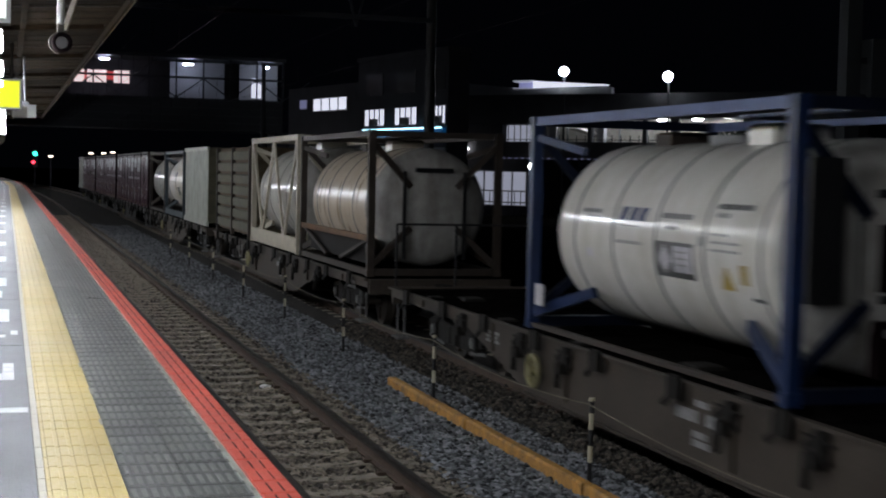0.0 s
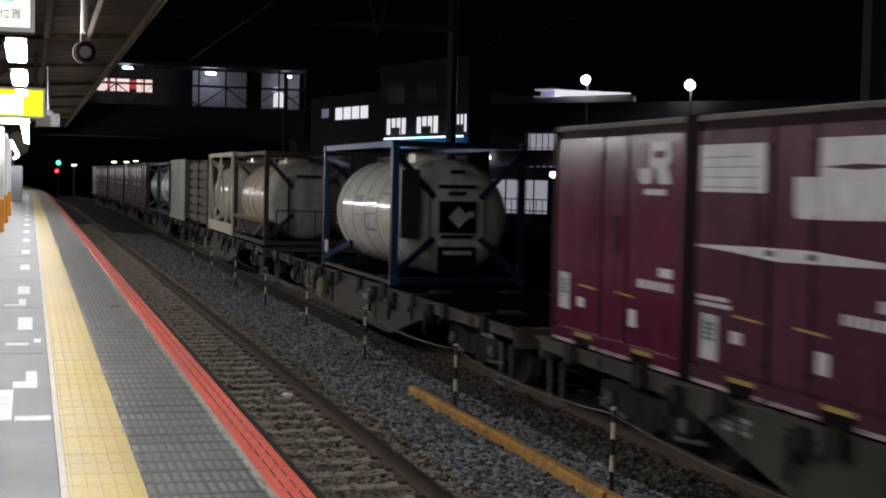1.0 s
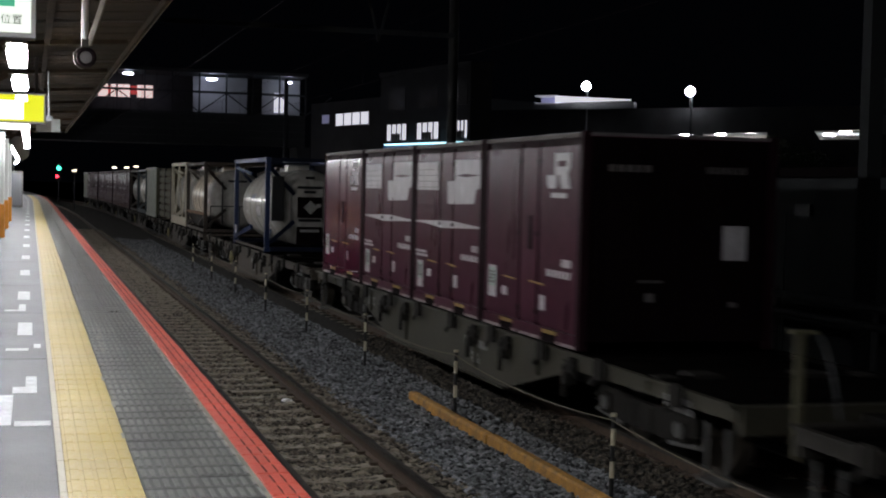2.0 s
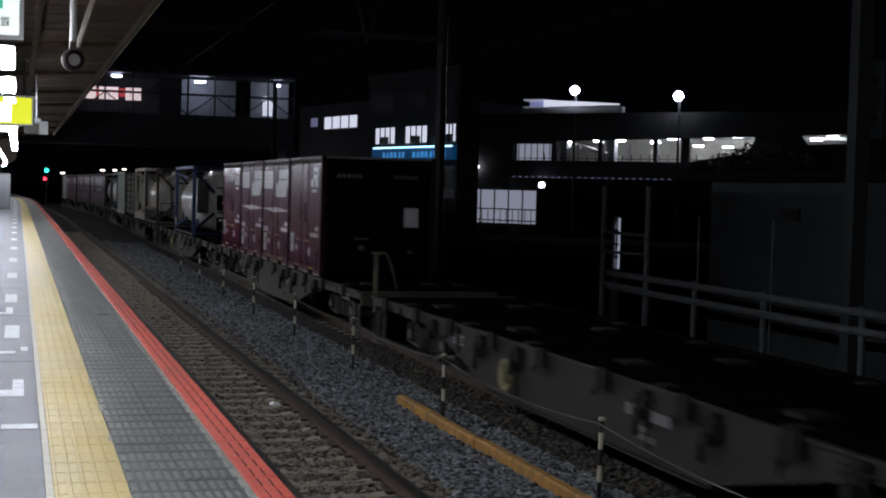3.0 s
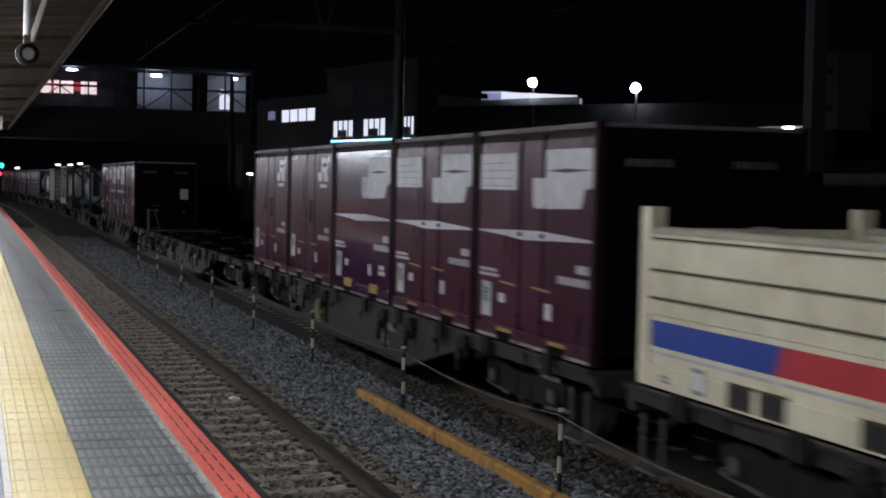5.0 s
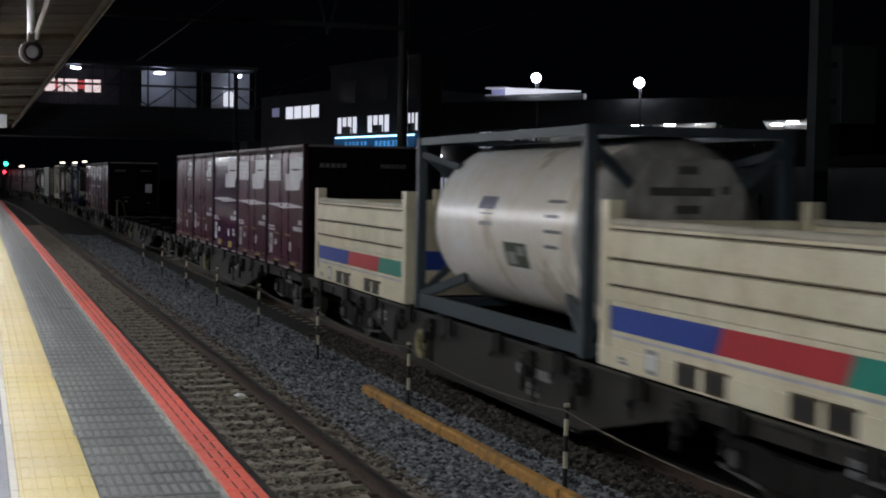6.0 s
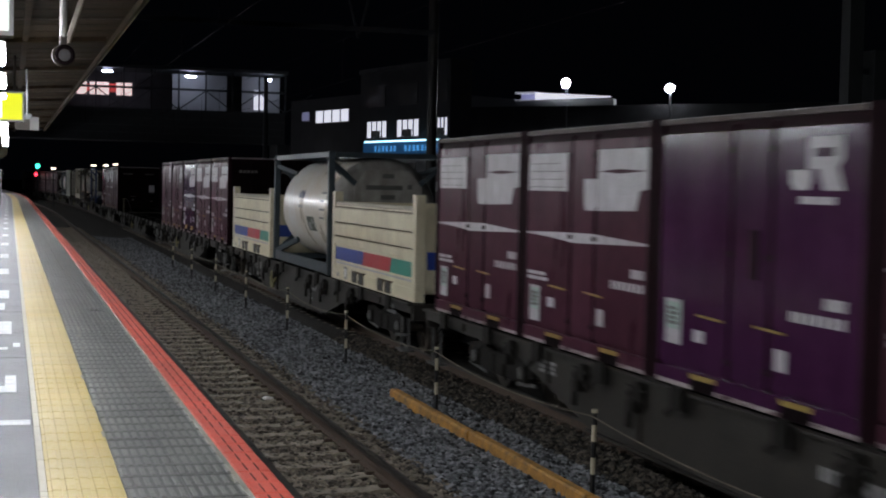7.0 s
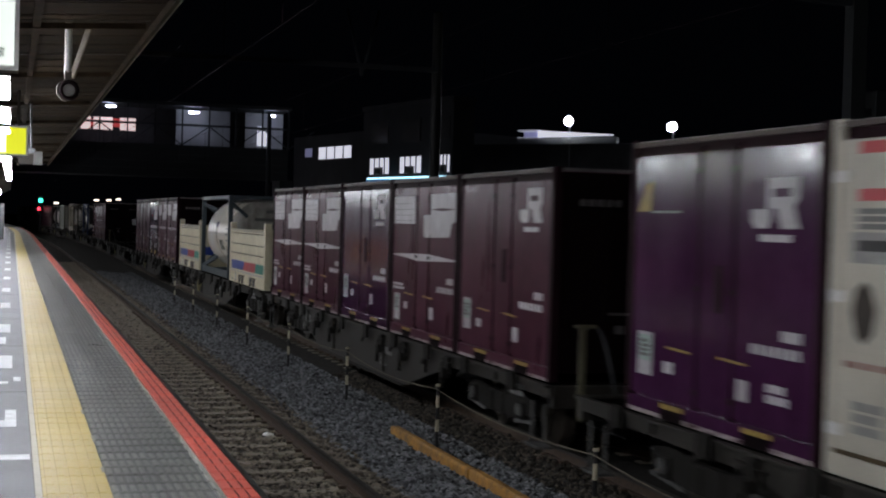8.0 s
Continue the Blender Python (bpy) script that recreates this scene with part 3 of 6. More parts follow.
def build_signs():
    s = box_sign("boarding_sign", "white lit boarding position sign with a green block", -1.25, 0.02, 10.0, 2.63, 3.12, LIT_SIGN)
    part("green_block", Geo().box(0.7, 1.137, -0.006, 0.0, 0.2, 0.4), LIT_GREEN, s, "green lit block")
    glyphs("乗車位置", 0.072, pose(0.9, -0.008, 0.09, 90, 0, 0), s, RODS)
    y = box_sign("yellow_sign", "bright yellow lit exit sign under the canopy", -1.3, 0.22, 24.0, 2.57, 3.05, LIT_YELLOW)
    # White field puts the bright glow on the yellow face into its colour.
    part("panel", Geo().box(0.35, 1.18, -0.006, 0.0, 0.06, 0.36), LIT_PANEL, y, "white field drawing the sign's glow")
    box_sign("white_sign", "white lit notice sign under the canopy", -1.2, -0.02, 29.0, 2.62, 2.92, LIT_PANEL)
    m = tagged(new("monitor_box"), "grey metal box hung below the canopy", "equipment box")
    m.matrix_basis = pose(0.1, 31.0, 2.66)
    part("case", Geo().slab(0, 0.3, 0, 0.25, 0, 0.27, 0.02), CANOPY_STEEL, m)
    part("hood", Geo().box(0.3, 0.48, 0.0, 0.25, 0.0, 0.27), BOXMETAL, m)
    part("hanger", Geo().rod((0.2, 0.12, 0.27), (0.2, 0.12, 0.8), 0.02, 8), CANOPY_STEEL, m)
    # round camera unit on a white drop pole
    c = tagged(new("round_camera"), "round dark-rimmed camera unit on a white drop pole", "camera unit")
    c.matrix_basis = pose(0.535, 15.5, 2.965, 0, 0, 8) @ Matrix.Scale(0.68, 4)
    part("housing", Geo().revolve([(0.001, 0.2), (0.08, 0.19), (0.125, 0.12), (0.13, 0.0), (0.118, -0.02)], 28), STEELDARK, c)
    part("rim", Geo().revolve([(0.13, 0.02), (0.15, 0.0), (0.155, -0.06), (0.1, -0.085), (0.092, -0.02)], 28), NEAR_BLACK, c, "black rim")
    part("lens", Geo().revolve([(0.098, -0.02), (0.07, -0.035), (0.02, -0.042), (0.001, -0.043)], 28), LENS, c, "grey lens")
    g = Geo()
    for k in range(8):
        u, v = radians(95 + 21 * k), radians(95 + 21 * (k + 1))
        g.bar((0.165 * math.cos(u), 0.08, 0.165 * math.sin(u)), (0.165 * math.cos(v), 0.08, 0.165 * math.sin(v)), 0.08, 0.015)
    part("bracket", g, CANOPY_STEEL, c, "curved steel bracket")
    part("clamp", Geo().box(-0.05, 0.05, 0.04, 0.14, 0.13, 0.3), CANOPY_STEEL, c)
    part("pole", Geo().rod((0, 0.09, 0.28), (0, 0.09, 1.1), 0.055, 14), PALEPOLE, c)
    part("stay", Geo().bar((0.07, 0.14, 0.2), (0.36, 0.3, 1.05), 0.13, 0.02), GUTTER, c, "flat dirty steel stay")
    d = tagged(new("drain_pipe"), "thin pale drain pipe hanging under the canopy", "pipe")
    part("pipe", Geo().rod((0.29, 25.5, 2.75), (0.27, 25.5, 3.52), 0.018, 8), PIPE, d)
    part("elbow", Geo().box(0.24, 0.36, 25.45, 25.55, 2.68, 2.76), PIPE, d)
    for y, h in ((43.0, 3.0), (50.5, 3.0), (59.0, 3.0)):
        k = tagged(new("platform_pillar"), "white pillar with an orange lower part", "pillar", "orange-based pillars", "structure")
        k.matrix_basis = pose(-1.02, y, -0.012)
        part("shaft", Geo().slab(-0.3, 0.3, -0.3, 0.3, 0.95, h, 0.02), WHITEPAINT, k)
        part("base", Geo().slab(-0.32, 0.32, -0.32, 0.32, 0, 0.95, 0.02), ORANGE, k, "orange base")
    k = tagged(new("platform_cabinet"), "grey steel cabinet standing on the platform", "cabinet")
    k.matrix_basis = pose(-0.85, 88.0, -0.012)
    part("body", Geo().slab(-0.5, 0.42, -0.4, 0.4, 0, 2.1, 0.03), CONCRETE, k)
    part("door", Geo().box(-0.44, 0.36, -0.42, -0.402, 0.1, 2.0), FACADE_PALE, k)
    # signals beside the line
    s = tagged(new("signal_mast"), "tall signal mast with a lit green lamp and a red lamp", "signal")
    s.matrix_basis = pose(3.45, 190, -1.4)
    part("mast", Geo().rod((0, 0, 0), (0, 0, 5.0), 0.08, 10), STEELDARK, s)
    part("head", Geo().box(-0.3, 0.3, -0.1, 0.1, 2.8, 5.0), BLACK, s)
    part("green_lens", Geo().rod((0, -0.14, 4.45), (0, -0.101, 4.45), 0.27, 16), SIGNAL_GREEN, s, "lit green lens")
    part("red_lens", Geo().rod((-0.2, -0.14, 3.4), (-0.2, -0.101, 3.4), 0.21, 16), SIGNAL_RED, s, "lit red lens")


# ---- freight train: containers ----
# A container's origin is the middle of its floor; it runs along y, and its platform side is at -x.
def bars(geo, x, y0, y1, z0, z1, n, gap=0.25):
    """Lines of unreadable small print as plain bars on the side."""
    h = (z1 - z0) / n
    for k in range(n):
        cut = random.uniform(0, 0.2) * (y1 - y0)
        geo.box(x - 0.003, x, y0 + cut * (k % 2), y1, z0 + k * h, z0 + (k + 1 - gap) * h)
    return geo


def steel_box(c, L, Wd, Ht, material, ribs=(), post_mat=None):
    """The shell of a dry container: floor beam, walls with pressed panels, posts, rails and roof."""
    h, w = L / 2, Wd / 2
    post_mat = post_mat or material
    g = Geo().box(-w + 0.045, w - 0.045, -h + 0.045, h - 0.045, 0.1, Ht - 0.05)
    part("shell", g, material, c)
    for s in (-1, 1):
        for a, b in ribs:
            g = Geo().prism([(a, 0.18), (a + 0.025, 0.2), (b - 0.025, 0.2), (b, 0.18), (b, Ht - 0.16), (a, Ht - 0.16)], "x", s * (w - 0.044), s * (w - 0.014))
            part("side_panel", g, material, c)
        part("top_rail", Geo().box(s * w - 0.055 * (s > 0), s * w + 0.055 * (s < 0), -h + 0.1, h - 0.1, Ht - 0.065, Ht - 0.02), LIP, c, "dusty roof lip")
        # Shadow of the roof lip, painted as a dark strip.
        part("eave_gap", Geo().box(s * (w - 0.044) - 0.004, s * (w - 0.044) + 0.004, -h + 0.1, h - 0.1, Ht - 0.16, Ht - 0.066), RODS, c, "dark strip drawing the roof lip's shadow")
        part("bottom_rail", Geo().box(s * w - 0.06 * (s > 0), s * w + 0.06 * (s < 0), -h + 0.1, h - 0.1, 0.0, 0.16), material, c)
        for e in (-1, 1):
            x0, y0 = s * (w - 0.05), e * (h - 0.05)
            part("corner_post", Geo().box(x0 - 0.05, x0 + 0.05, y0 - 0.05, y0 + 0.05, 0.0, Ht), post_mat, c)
    part("roof", Geo().box(-w + 0.02, w - 0.02, -h + 0.02, h - 0.02, Ht - 0.049, Ht - 0.012), TOPRAIL, c, "dull metal roof")
    # Ends of maroon containers carry their shade as a near-black colour.
    end_mat = NEAR_BLACK if post_mat is RODS else material
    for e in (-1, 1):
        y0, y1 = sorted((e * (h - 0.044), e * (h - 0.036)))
        part("end_wall", Geo().box(-w + 0.1, w - 0.1, y0, y1, 0.1, Ht - 0.06), end_mat, c, "end wall darkened to stand for shade" if post_mat is RODS else "")
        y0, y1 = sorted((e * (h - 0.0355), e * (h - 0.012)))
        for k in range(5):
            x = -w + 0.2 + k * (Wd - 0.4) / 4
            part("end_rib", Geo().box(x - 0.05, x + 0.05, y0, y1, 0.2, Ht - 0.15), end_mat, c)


def print_end(c, L, Wd):
    h = L / 2
    g = Geo()
    for k in range(7):
        g.box(0.32 + 0.075 * k, 0.37 + 0.075 * k, -h + 0.008, -h + 0.012, 2.05, 2.13)
    for k in range(5):
        g.box(-0.9 + 0.11 * k, -0.82 + 0.11 * k, -h + 0.008, -h + 0.012, 2.05, 2.13)
    g.box(-0.5, -0.2, -h + 0.008, -h + 0.012, 0.78, 0.81)
    g.box(0.65, 0.75, -h + 0.008, -h + 0.012, 0.5, 0.56)
    g.box(-0.42, -0.3, -h + 0.008, -h + 0.012, 0.56, 0.66)
    tagged(part("end_print", g, ENDPRINT, c, "small print greyed to stand for shade"), kind="stuff")
    part("end_placard", Geo().box(0.55, 0.85, -h + 0.006, -h + 0.012, 1.05, 1.45), WHITE, c, "white paper placard")


def maroon_container(kind, body, label, Ht=2.5, decal=False):
    """Twelve-foot dry container. kind 'wide': large white emblem and long stripe; 'plain': the same on an unbroken
    side;
    'small': small emblem. The last argument adds a yellow corner mark on the side."""
    L, Wd = 3.64, 2.45
    c = tagged(new("freight_container"), label, "container", "maroon containers")
    h, w = L / 2, Wd / 2
    ribs = [(0.36, h - 0.1), (-0.32, 0.28), (-h + 0.1, -0.4)] if kind != "plain" else [(-h + 0.1, h - 0.1)]
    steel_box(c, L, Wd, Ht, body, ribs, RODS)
    s = -w
    for y in (0.32, -0.36) if kind != "plain" else ():
        part("lock_rod", Geo().rod((s + 0.034, y, 0.12), (s + 0.034, y, Ht - 0.1), 0.024, 8), RODS, c, "dark upright lock rod")
        for z in (0.3, 1.25, Ht - 0.35):
            part("rod_bracket", Geo().box(s + 0.004, s + 0.02, y - 0.06, y + 0.06, z, z + 0.05), RODS, c)
    for y in (0.62, -0.42) if kind != "plain" else ():
        part("rod_handle", Geo().bar((s - 0.008, y + 0.26, 0.69), (s - 0.008, y - 0.22, 0.675), 0.015, 0.018), YELLOWBAR, c, "yellow handle")
    for y in (0.75, -0.85):
        part("pocket_edge", Geo().box(s - 0.003, s + 0.01, y - 0.24, y + 0.24, 0.1, 0.24 if kind == "plain" else 0.145), YELLOWBAR, c, "yellow fork pocket edge")
        # Near-black block draws the shade inside the pocket opening.
        part("fork_pocket", Geo().box(s - 0.005, s + 0.02, y - 0.24, y + 0.24, -0.004, 0.099), NEAR_BLACK, c, "dark fork pocket")
    x = s + 0.0125
    low = 0.14 if kind == "small" else 0.0
    part("document_plate", Geo().box(x - 0.004, x, 1.24, 1.56, 0.24 + low, 0.66 + low), WHITE, c, "white document plate")
    part("plate_field", Geo().box(x - 0.006, x - 0.0045, 1.27, 1.53, 0.38 + low, 0.63 + low), PLACARD, c, "pale green field")
    tagged(part("plate_print", bars(Geo(), x - 0.0062, 1.3, 1.5, 0.42 + low, 0.6 + low, 4), TANKBAND, c), kind="stuff")
    part("small_plate", Geo().box(x - 0.004, x, 0.78, 0.98, 0.44, 0.55), WHITE, c, "small white plate")
    part("small_plate", Geo().box(x - 0.004, x, -0.66, -0.48, 0.36, 0.54), WHITE, c, "small white plate")
    far = -0.7 if kind == "small" else -0.84
    for k in range(7):
        y = far - 0.118 * k
        part("printed_mark", Geo().box(x - 0.003, x, y - 0.085, y, 0.785, 0.87), WHITE, c, "white number bar")
    part("printed_mark", Geo().box(x - 0.003, x, far - 0.8, far - 0.5, 0.92, 1.01), WHITE, c, "white number bar")
    if kind == "plain" or decal:
        tagged(part("printed_line", bars(Geo(), x, far - 0.62, far - 0.28, 0.4, 0.58, 2), WHITE, c), kind="stuff")
    if decal:
        part("decal", Geo().prism([(1.66, 1.98), (1.36, 1.98), (1.36, 2.27), (1.46, 2.24)], "x", x - 0.003, x), YELLOWBAR, c, "yellow triangular mark")
        part("decal_line", Geo().box(x - 0.003, x, 0.7, 1.34, 1.965, 1.985), TANKPRINT, c, "thin pale line")
    if kind == "small":
        part("door_latch", Geo().slab(x - 0.012, x, -0.16, -0.03, 1.08, 1.5, 0.004), RODS, c, "dark upright latch plate")
    part("scuffed_edge", Geo().box(s - 0.004, s - 0.0005, -h + 0.1, h - 0.1, 0.0, 0.04), SCUFF, c, "scuffed bottom edge")
    if kind != "small":
        tagged(part("printed_line", bars(Geo(), x, 1.0, 1.66, 0.73, 0.85, 2, 0.35), WHITE, c, "white number bars"), kind="stuff")
        if kind == "wide":
            part("notice_patch", Geo().box(x - 0.003, x, 0.44, 1.68, 1.78, 2.21), WHITE, c, "white notice patch")
            tagged(part("patch_print", bars(Geo(), x - 0.0035, 0.55, 1.6, 1.82, 2.18, 4, 0.9), TANKBAND, c), kind="stuff")
        # bold slanted emblem, kept as plain shapes
        part("emblem", Geo().prism([(-0.06, 1.92), (-0.06, 1.64), (-0.12, 1.58), (-0.36, 1.58), (-0.42, 1.64), (-0.42, 1.92)], "x", x - 0.003, x), WHITE, c, "large white emblem")
        part("emblem", Geo().prism([(-0.44, 2.23), (-0.44, 1.58), (-1.4, 1.6), (-1.5, 1.8), (-1.7, 1.82), (-1.78, 2.23)], "x", x - 0.0032, x), WHITE, c, "large white emblem")
        part("emblem_gap", Geo().prism([(-0.46, 2.0), (-1.0, 2.025), (-1.7, 2.0), (-1.0, 1.975)], "x", x - 0.006, x - 0.0035), body, c)
        part("stripe", Geo().prism([(1.7, 1.29), (0.6, 1.315), (-0.3, 1.33), (-1.75, 1.28), (-1.75, 1.26), (0.2, 1.21), (1.0, 1.25), (1.7, 1.27)], "x", x - 0.003, x), WHITE, c, "long white tapering stripe")
    else:
        part("emblem", Geo().prism([(-0.64, 2.0), (-0.64, 1.9), (-0.72, 1.84), (-0.92, 1.84), (-0.96, 1.9), (-0.96, 2.0)], "x", x - 0.003, x), WHITE, c, "small white emblem")
        part("emblem", Geo().prism([(-0.9, 2.26), (-0.9, 2.005), (-1.06, 2.005), (-1.14, 1.84), (-1.42, 1.84), (-1.33, 2.02), (-1.4, 2.08), (-1.4, 2.26)], "x", x - 0.003, x), WHITE, c, "small white emblem")
        part("emblem_gap", Geo().prism([(-1.0, 2.17), (-1.0, 2.1), (-1.28, 2.1), (-1.28, 2.17)], "x", x - 0.005, x - 0.0035), body, c)
        part("emblem_bar", Geo().box(x - 0.003, x, -1.3, -0.8, 1.73, 1.79), WHITE, c)
    print_end(c, L, Wd)
    return c


def tank_container(label, frame_mat, tank_mat, top_mat, Ht=2.438, marks="full", lattice=False, sill=0.1, bands=True, r=1.1):
    L, Wd = 6.058, 2.438
    c = tagged(new("tank_container"), label, "tank container", "tank containers")
    h, w, zc = L / 2, Wd / 2, 0.15 + r
    prof = [(0.001, h - 0.12), (0.32 * r, h - 0.135), (0.64 * r, h - 0.19), (0.84 * r, h - 0.27), (0.936 * r, h - 0.37), (0.986 * r, h - 0.48), (r, h - 0.6)]
    part("tank", Geo().revolve([(r, h - 0.6), (r, -h + 0.6)], 48, zc), tank_mat, c)
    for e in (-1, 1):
        part("end_dish", Geo().revolve([(a, e * b) for a, b in prof], 48, zc), TANK_GRIME_SHADE, c, "grimy dished end, shade put into its colour")
    end_mat = BLUESHADE if frame_mat is BLUE else frame_mat
    for y in (-2.2, -1.15, -0.1, 0.95, 2.0) if bands else ():
        part("band", Geo().revolve([(r + 0.001, y - 0.017), (r + 0.01, y - 0.014), (r + 0.01, y + 0.014), (r + 0.001, y + 0.017)], 48, zc), TANKBAND, c, "steel cladding band")
    part("manhole", Geo().rod((0, 0.1, zc + r - 0.06), (0, 0.1, zc + r + 0.06), 0.32, 20), TANKBAND, c)
    part("valve_cover", Geo().slab(-0.3, 0.3, -1.1, -0.6, zc + r - 0.08, min(Ht - 0.12, zc + r + 0.16), 0.03), tank_mat, c, "pale valve cover")
    part("valve_cover", Geo().slab(-0.25, 0.25, 1.2, 1.6, zc + r - 0.08, min(Ht - 0.12, zc + r + 0.12), 0.03), DARKFRAME, c, "dark valve cover")
    part("top_walkway", Geo().box(-0.32, 0.32, -h + 0.25, -0.4, Ht - 0.1, Ht - 0.06), frame_mat, c)
    t = 0.062
    for s in (-1, 1):
        x = s * (w - t)
        for e in (-1, 1):
            y = e * (h - t)
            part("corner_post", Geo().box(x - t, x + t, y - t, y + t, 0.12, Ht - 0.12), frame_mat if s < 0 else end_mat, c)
            for z in (0.0, Ht - 0.12):
                part("corner_casting", Geo().box(x - t - 0.006, x + t + 0.006, y - t - 0.006, y + t + 0.006, z, z + 0.118), frame_mat, c)
            part("side_brace", Geo().bar((x, e * (h - 0.15), 0.2), (s * 0.86, e * (h - 1.25), 0.52), 0.07, 0.12), frame_mat, c)
            part("top_brace", Geo().bar((x, e * (h - 0.15), Ht - 0.25), (s * 0.8, e * (h - 0.75), Ht - 0.42), 0.06, 0.09), frame_mat, c)
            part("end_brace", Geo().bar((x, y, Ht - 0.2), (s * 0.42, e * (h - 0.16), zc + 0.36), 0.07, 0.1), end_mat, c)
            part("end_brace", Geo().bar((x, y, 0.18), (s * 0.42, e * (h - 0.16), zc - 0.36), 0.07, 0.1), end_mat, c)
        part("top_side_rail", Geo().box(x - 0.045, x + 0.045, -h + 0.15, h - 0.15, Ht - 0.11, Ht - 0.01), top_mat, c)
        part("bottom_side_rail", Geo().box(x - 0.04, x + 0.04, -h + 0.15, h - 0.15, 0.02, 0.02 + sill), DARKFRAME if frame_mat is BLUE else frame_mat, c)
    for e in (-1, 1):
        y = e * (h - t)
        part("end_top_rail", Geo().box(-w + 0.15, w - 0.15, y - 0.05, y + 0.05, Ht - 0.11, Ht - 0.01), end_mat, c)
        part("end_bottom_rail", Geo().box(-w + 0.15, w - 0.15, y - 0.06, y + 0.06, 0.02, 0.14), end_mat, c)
    rr = r + 0.007
    R = lambda y0, y1, a0, a1, m, lab, name="marking": part(name, Geo().wrap(rr, zc, y0, y1, a0, a1), m, c, lab)
    if marks == "few":
        for k in range(3):
            g = Geo()
            for q in range(5):
                g.wrap(rr, zc, 0.53 - 0.2 * k - 0.013 * q, 0.69 - 0.2 * k - 0.013 * q, 12 + 1.7 * q, 13.7 + 1.7 * q, 1)
            part("emblem", g, SLATE_BLUE, c, "dark blue slanted emblem block")
        R(0.15, 0.6, 8.5, 9.4, TANKBAND, "faint print bar")
        R(0.15, 0.62, 1, 4, TANKPRINT, "faint print bar")
        R(-1.0, -0.25, -24, -8, PLACARD_DARK, "dark green placard", "placard")
        part("placard_panel", Geo().wrap(rr + 0.004, zc, -0.62, -0.34, -22, -14, 3), TANKPRINT, c, "pale placard panel")
        part("placard_panel", Geo().wrap(rr + 0.004, zc, -0.92, -0.68, -16, -10, 3), TANKPRINT, c, "pale placard panel")
        for k in range(4):
            R(-2.1 + 0.1 * (k % 2), -1.6, 18 - 9 * k, 20 - 9 * k, TANKBAND, "grey print bar")
        y = -h + 0.118
        part("end_panel", Geo().prism([(-0.62, zc - 0.75), (0.62, zc - 0.75), (0.7, zc + 0.5), (0.45, zc + 0.84), (-0.45, zc + 0.84), (-0.7, zc + 0.5)], "y", y - 0.03, y), TANK_GRIME_SHADE, c, "pale end panel")
        for x0, x1, z in ((-0.12, 0.12, 0.68), (-0.45, 0.3, 0.45), (-0.15, 0.15, 0.26), (-0.3, -0.12, 0.08), (0.0, 0.2, 0.08), (-0.3, -0.12, -0.08), (0.0, 0.2, -0.08), (0.4, 0.5, 0.47)):
            part("end_print", Geo().box(x0, x1, y - 0.034, y - 0.031, zc + z, zc + z + 0.09), TANKBAND, c, "grey print bar")
    if marks == "skirt":
        x = -w + 0.06
        part("mid_rail", Geo().box(x - 0.05, x + 0.03, -h + 0.15, h - 0.15, 0.62, 0.72), RUSTRAIL, c, "rust orange side beam")
        # Added sheet: stands for the void, shadow and soot under the tank.
        part("skirt", Geo().box(-w + 0.14, -w + 0.17, -h + 0.2, h - 0.2, 0.2, 0.62), UNDER, c, "dark sheet for shade and soot under the tank")
        for e in (-1, 1):
            part("skirt_brace", Geo().bar((x, e * (h - 0.3), 0.62), (x, e * 0.6, 0.2), 0.04, 0.06), DARKFRAME, c)
        y = -h + 0.1
        for q in (-0.55, 0.55):
            part("end_stile", Geo().bar((q, y, 0.3), (q, y, Ht - 0.7), 0.05), BLACK, c, "black end stile")
        part("end_print", Geo().box(-0.34, 0.34, y, y + 0.1, zc + 0.62, zc + 0.7), GLASS_DARK, c)
    if marks == "full":
        def words(y1, y0, a0, a1, n, m, lab):
            """A printed line as plain bars with narrow gaps, read towards -y."""
            step = (y1 - y0) / n
            for k in range(n):
                R(y1 - step * (k + 0.86), y1 - step * k, a0, a1, m, lab)
        words(1.82, 1.3, 14, 16.5, 4, TANKBAND, "grey print bar")
        words(1.7, 1.35, 11.5, 12.3, 3, TANKBAND, "grey print bar")
        for k, y in enumerate((0.82, 0.58, 0.36)):
            g = Geo()
            for q in range(5):
                lean = 0.012 * q
                g.wrap(rr, zc, y - 0.17 - lean, y - lean, 11 + 1.6 * q, 12.6 + 1.6 * q, 1)
            part("emblem", g, SLATE_BLUE, c, "dark blue slanted emblem block")
        R(0.3, 0.78, 7.6, 8.3, TANKBAND, "grey underline")
        words(0.85, 0.2, -2.5, -0.6, 6, TANKPRINT, "faint print bar")
        words(-0.2, -0.86, 14, 17, 7, TANKBAND, "grey print bar")
        words(-0.35, -0.6, 8, 10, 3, TANKBAND, "grey print bar")
        R(-0.95, -0.12, -18, 1.5, TANKBAND, "dark grey placard", "placard")
        g = Geo()
        for q in range(8):
            wide = 0.15 * (1 - abs(q - 3.5) / 4)
            g.wrap(rr + 0.004, zc, -0.33 - wide, -0.33 + wide, -15.5 + 1.9 * q, -13.6 + 1.9 * q, 1)
        part("placard_diamond", g, WHITE, c, "white placard diamond")
        part("placard_panel", Geo().wrap(rr + 0.004, zc, -0.9, -0.52, -14.5, -0.5, 4), WHITE, c, "white placard panel")
        for k in range(3):
            part("panel_print", Geo().wrap(rr + 0.006, zc, -0.82, -0.58, -4 - 3.5 * k, -3 - 3.5 * k, 1), TANKPRINT, c)
        words(-1.3, -1.95, 21, 24, 8, TANKBAND, "grey print bar")
